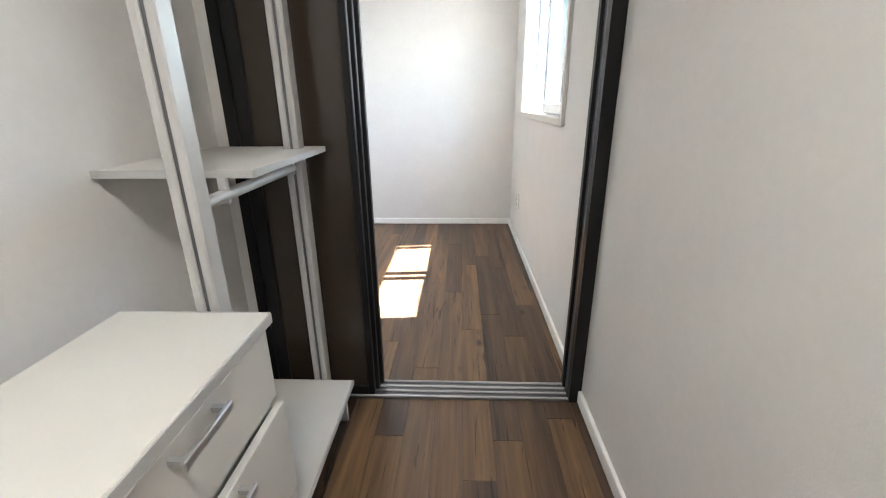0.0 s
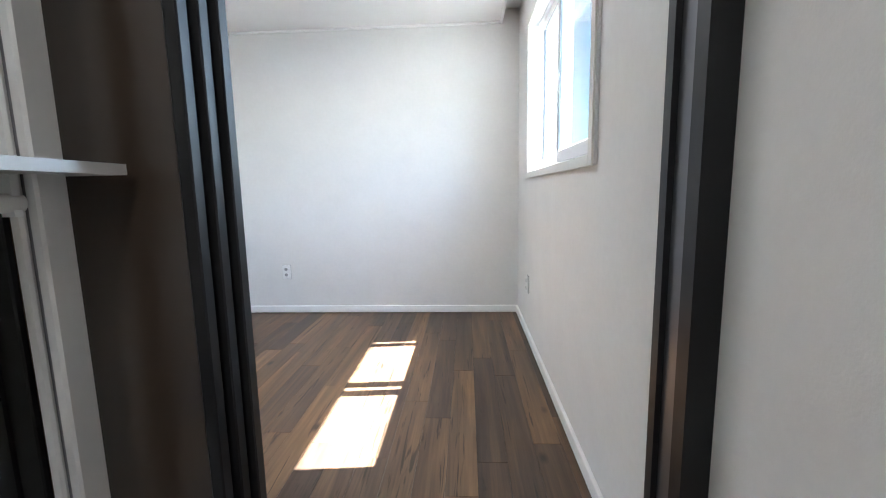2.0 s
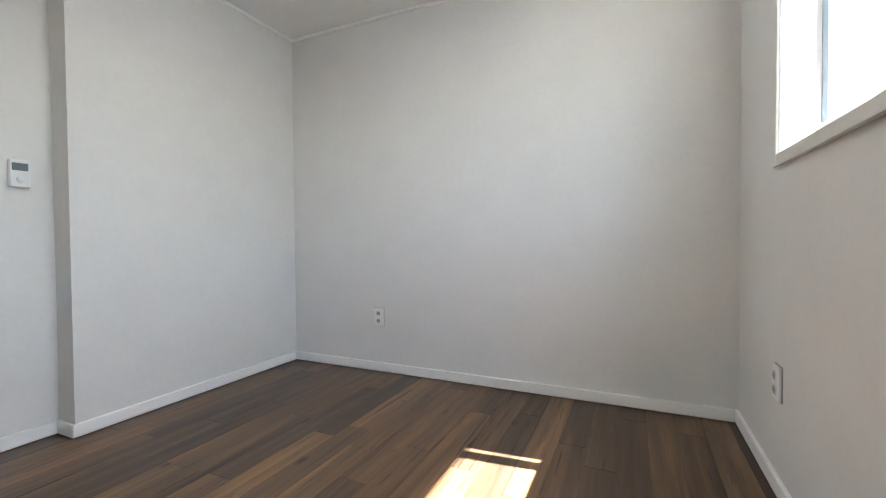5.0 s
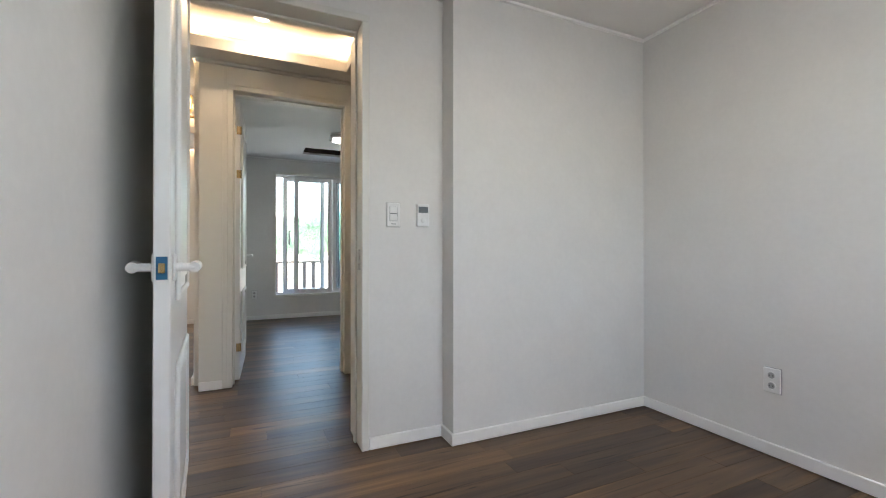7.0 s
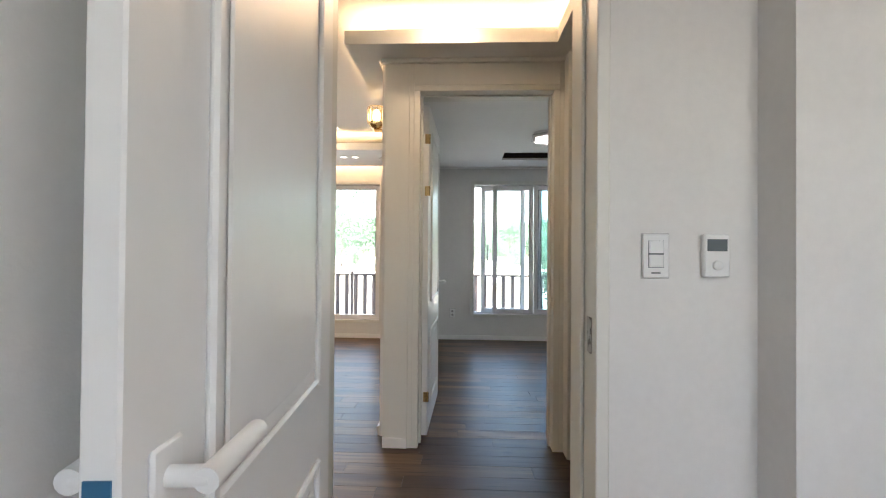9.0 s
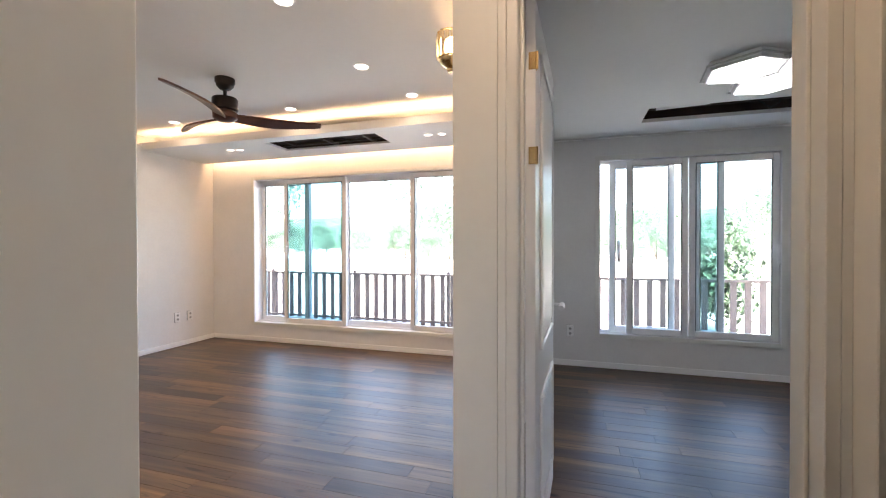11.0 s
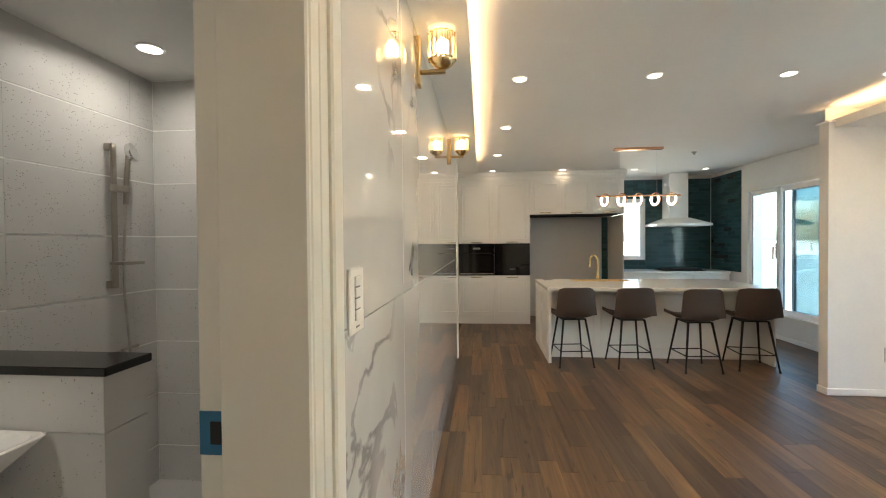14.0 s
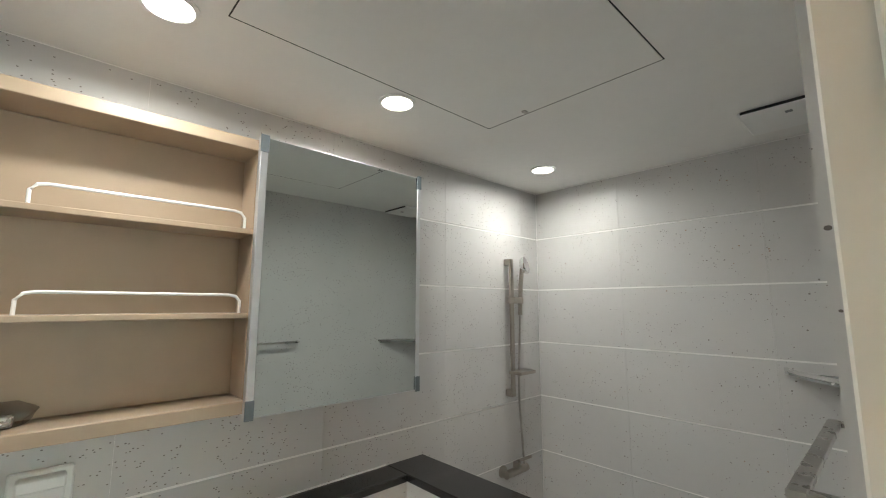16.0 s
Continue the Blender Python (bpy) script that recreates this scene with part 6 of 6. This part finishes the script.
bmesh.ops.create_icosphere(b, subdivisions=3, radius=0.05)
for v in b.verts:
    v.co = Vector((v.co.x * 0.9, v.co.y * 1.5, v.co.z * 0.6)) * (1 + 0.25 * noise.noise(v.co * 60))
    v.co.z = max(v.co.z, -0.028) + 0.028
part("film", b, glass("cloudy_film", (0.75, 0.75, 0.75)), pk)
part("fittings", box(B(-0.02, 0.02, -0.04, 0.01, 0.004, 0.026, 0.003), -0.012, 0.012, 0.015, 0.05, 0.004, 0.018, 0.003), STEEL, pk, "small steel fittings")
bo = thing("bath_socket", "white splash-proof socket with a raised cover", "socket", m=pose(BX, 0.93, 1.16, 0, 0, 90))
part("plate", B(-0.06, 0.06, 0, 0.014, -0.06, 0.06, 0.004), PLASTIC, bo)
part("cover", box(B(-0.045, 0.045, 0.0142, 0.05, 0.02, 0.05, 0.004), -0.045, 0.045, 0.0142, 0.022, -0.045, 0.02, 0.003), PLASTIC, bo)

sw = thing("shower_rail", "brushed steel shower rail with hand shower and hose", "shower")
SY = -0.865
r = bmesh.new()
box(r, -0.71, -0.696, SY - 0.004, SY + 0.024, 1.14, 1.86, 0.003)
part("rail", r, DSTEEL, sw)
for z in (1.14, 1.825):
    part("wall_mount", B(-0.696, BX - 0.0005, SY - 0.004, SY + 0.024, z, z + 0.035, 0.003), DSTEEL, sw)
part("slider", B(-0.735, -0.692, SY - 0.055, SY + 0.028, 1.62, 1.655, 0.004), DSTEEL, sw, "steel sliding holder")
part("soap_dish", B(-0.77, -0.69, SY - 0.1, SY + 0.03, 1.255, 1.272, 0.003), DSTEEL, sw, "small steel soap dish")
hs = part("hand_shower", tube(bmesh.new(), [(-0.72, SY - 0.04, 1.56), (-0.725, SY - 0.042, 1.70), (-0.735, SY - 0.045, 1.81)], 0.012, 12), DSTEEL, sw, smooth=True)
hh = part("spray_head", lathe(bmesh.new(), [(0.015, -0.022), (0.042, -0.01), (0.047, 0.0), (0.047, 0.014), (0.04, 0.016)], n=24), CHROME, hs, "round chrome spray head", smooth=True)
hh.matrix_basis = pose(-0.745, SY - 0.05, 1.825, 0, -75, 20)
part("hose", tube(bmesh.new(), [(-0.72, SY - 0.04, 1.56), (-0.71, SY - 0.035, 1.3), (-0.70, SY - 0.045, 1.1), (-0.70, SY - 0.06, 0.95), (-0.705, SY - 0.07, 0.785)], 0.0065, 8), HOSE, sw, "ribbed metal hose", smooth=True)
vm = thing("shower_mixer", "brushed steel wall shower mixer", "faucet")
part("body", tube(bmesh.new(), [(-0.705, SY - 0.085, 0.775), (-0.705, SY + 0.085, 0.775)], 0.02, 16), DSTEEL, vm, smooth=True)
for y in (SY - 0.06, SY + 0.06):
    part("wall_mount", lathe(bmesh.new(), [(0.03, 0), (0.03, 0.006), (0.016, 0.012), (0.014, 0.04)], n=20), DSTEEL, vm, smooth=True).matrix_basis = pose(BX - 0.0005, y, 0.775, 0, -90, 0)
part("lever", tube(bmesh.new(), [(-0.71, SY, 0.79), (-0.715, SY - 0.01, 0.825), (-0.73, SY - 0.09, 0.83)], 0.008, 10), DSTEEL, vm, smooth=True)
part("knob", lathe(bmesh.new(), [(0.019, 0), (0.019, 0.025), (0.014, 0.03)], (-0.705, SY, 0.79), 18), DSTEEL, vm, smooth=True)

cs = thing("corner_shelf", "steel-rimmed glass corner shelf", "shelf")
def plate(pts, z0, z1, inner=None):
    """A level plate through the points, or a rim between them and an inner line."""
    b = bmesh.new()
    loops = [[b.verts.new((x, y, z)) for x, y in (line or [])] for line in (pts, inner) for z in (z0, z1)]
    n = len(pts)
    for k in range(n):
        q = (k + 1) % n
        b.faces.new((loops[0][k], loops[0][q], loops[1][q], loops[1][k]))
        if inner:
            b.faces.new((loops[2][k], loops[3][k], loops[3][q], loops[2][q]))
            b.faces.new((loops[0][k], loops[2][k], loops[2][q], loops[0][q]))
            b.faces.new((loops[1][k], loops[1][q], loops[3][q], loops[3][k]))
    if not inner:
        b.faces.new(loops[0][::-1])
        b.faces.new(loops[1])
    return b


SZ = 1.35
rim = [(-2.061, BY + 0.001), (-1.79, BY + 0.001), (-1.797, BY + 0.03), (-1.85, BY + 0.112), (-1.915, BY + 0.187), (-1.99, BY + 0.262), (-2.05, BY + 0.41), (-2.061, BY + 0.42)]
mid = (-1.98, BY + 0.12)
part("glass_plate", plate([(mid[0] + (x - mid[0]) * 0.97, mid[1] + (y - mid[1]) * 0.97) for x, y in rim], SZ, SZ + 0.008), SMOKEGLASS, cs)
part("rim", tube(bmesh.new(), [(x, y, SZ + 0.018) for x, y in rim[1:]], 0.008, 10), CHROME, cs, "curved chrome rim", smooth=True)
part("rail_post", B(-1.80, -1.788, BY + 0.001, BY + 0.014, SZ, SZ + 0.018), CHROME, cs)
part("rail_post", B(-1.945, -1.935, BY + 0.2, BY + 0.21, SZ + 0.003, SZ + 0.018), CHROME, cs)
tb = thing("towel_holder", "rectangular brushed steel towel holder on the bathroom wall", "towel holder")
b = bmesh.new()
box(b, -2.016, -1.996, -0.145, 0.305, 1.39, 1.40, 0.001)
box(b, -2.061, -2.016, -0.145, -0.127, 1.39, 1.40, 0.001)
box(b, -2.061, -2.016, 0.287, 0.305, 1.39, 1.40, 0.001)
part("bar", b, STEEL, tb)
ha = thing("ceiling_hatch", "flush white inspection hatch in the bathroom ceiling", "hatch", kind="structure")
part("gap", flat(bmesh.new(), -1.7365, -1.0995, -0.2235, 0.7095, ZB - 0.0008, ZB - 0.0001, [(-1.733, -1.103, -0.22, 0.706)]), DARKGAP, ha, "thin dark joint")
part("lid", B(-1.732, -1.104, -0.219, 0.705, ZB - 0.0014, ZB - 0.0001), CEIL, ha)
part("catch", B(-1.292, -1.278, -0.21, -0.19, ZB - 0.006, ZB - 0.0015), STEEL, ha, "small latch")
vt = thing("ceiling_vent", "white ceiling extractor vent", "vent")
part("cover", B(-2.035, -1.785, -1.007, -0.757, ZB - 0.016, ZB - 0.0005, 0.006), PLASTIC, vt)
part("slot", B(-2.025, -1.795, -0.7565, -0.7555, ZB - 0.013, ZB - 0.003), DARKGAP, vt, "dark air slot")
part("mark", B(-1.93, -1.91, -0.835, -0.815, ZB - 0.0175, ZB - 0.0162), LCD, vt, "small dark indicator")


# ---------- floor planks ----------
fl = tagged(new("floor"), "brown oak plank floor with knots and dark grain", "floor", kind="structure")
PW, PL = 0.115, 1.0
rnd = random.Random(11)
cells = []
x = XW
while x < XE - 0.01:
    x1 = min(x + PW, XE)
    y = -6.9 - rnd.uniform(0, PL)
    while y < 4.25:
        y1 = y + PL
        a, b = max(y, -6.9), min(y1, 4.25)
        if b - a > 0.05:
            cells.append((x, x1, a, b))
        y = y1
    x = x1


def covered(c):
    cx = (c[0] + c[1]) / 2
    if cx < -3.545:
        return True
    if cx < -2.15:
        return c[2] < 2.6
    if cx < -0.6:
        return c[3] > 1.25
    return c[3] > -1.65


cells = [c for c in cells if covered(c)]
near = [c for c in cells if ((c[0] + c[1]) / 2 > -2.2) or (-3.4 < (c[2] + c[3]) / 2 < 2.7)]
near.sort(key=lambda c: (c[0] < -5.4, c[3] < -3.0))
near = near[:300]
shared = {}


def plank_mesh(w, l):
    key = (round(w, 3), round(l, 3))
    if key not in shared:
        bm = box(bmesh.new(), 0.0006, w - 0.0006, 0.0006, l - 0.0006, -0.004, 0.0, 0.0006)
        me = bpy.data.meshes.new("plank")
        bm.to_mesh(me)
        bm.free()
        me.materials.append(PLANK)
        shared[key] = me
    return shared[key]


for x0, x1, y0, y1 in near:
    o = new("plank", plank_mesh(x1 - x0, y1 - y0))
    o.parent, o.location = fl, (x0, y0, 0)
picked = set(near)
rest = bmesh.new()
for x0, x1, y0, y1 in cells:
    if (x0, x1, y0, y1) not in picked:
        box(rest, x0 + 0.0006, x1 - 0.0006, y0 + 0.0006, y1 - 0.0006, -0.004, 0.0)
tagged(part("far_planks", rest, PLANKS, fl), kind="stuff")
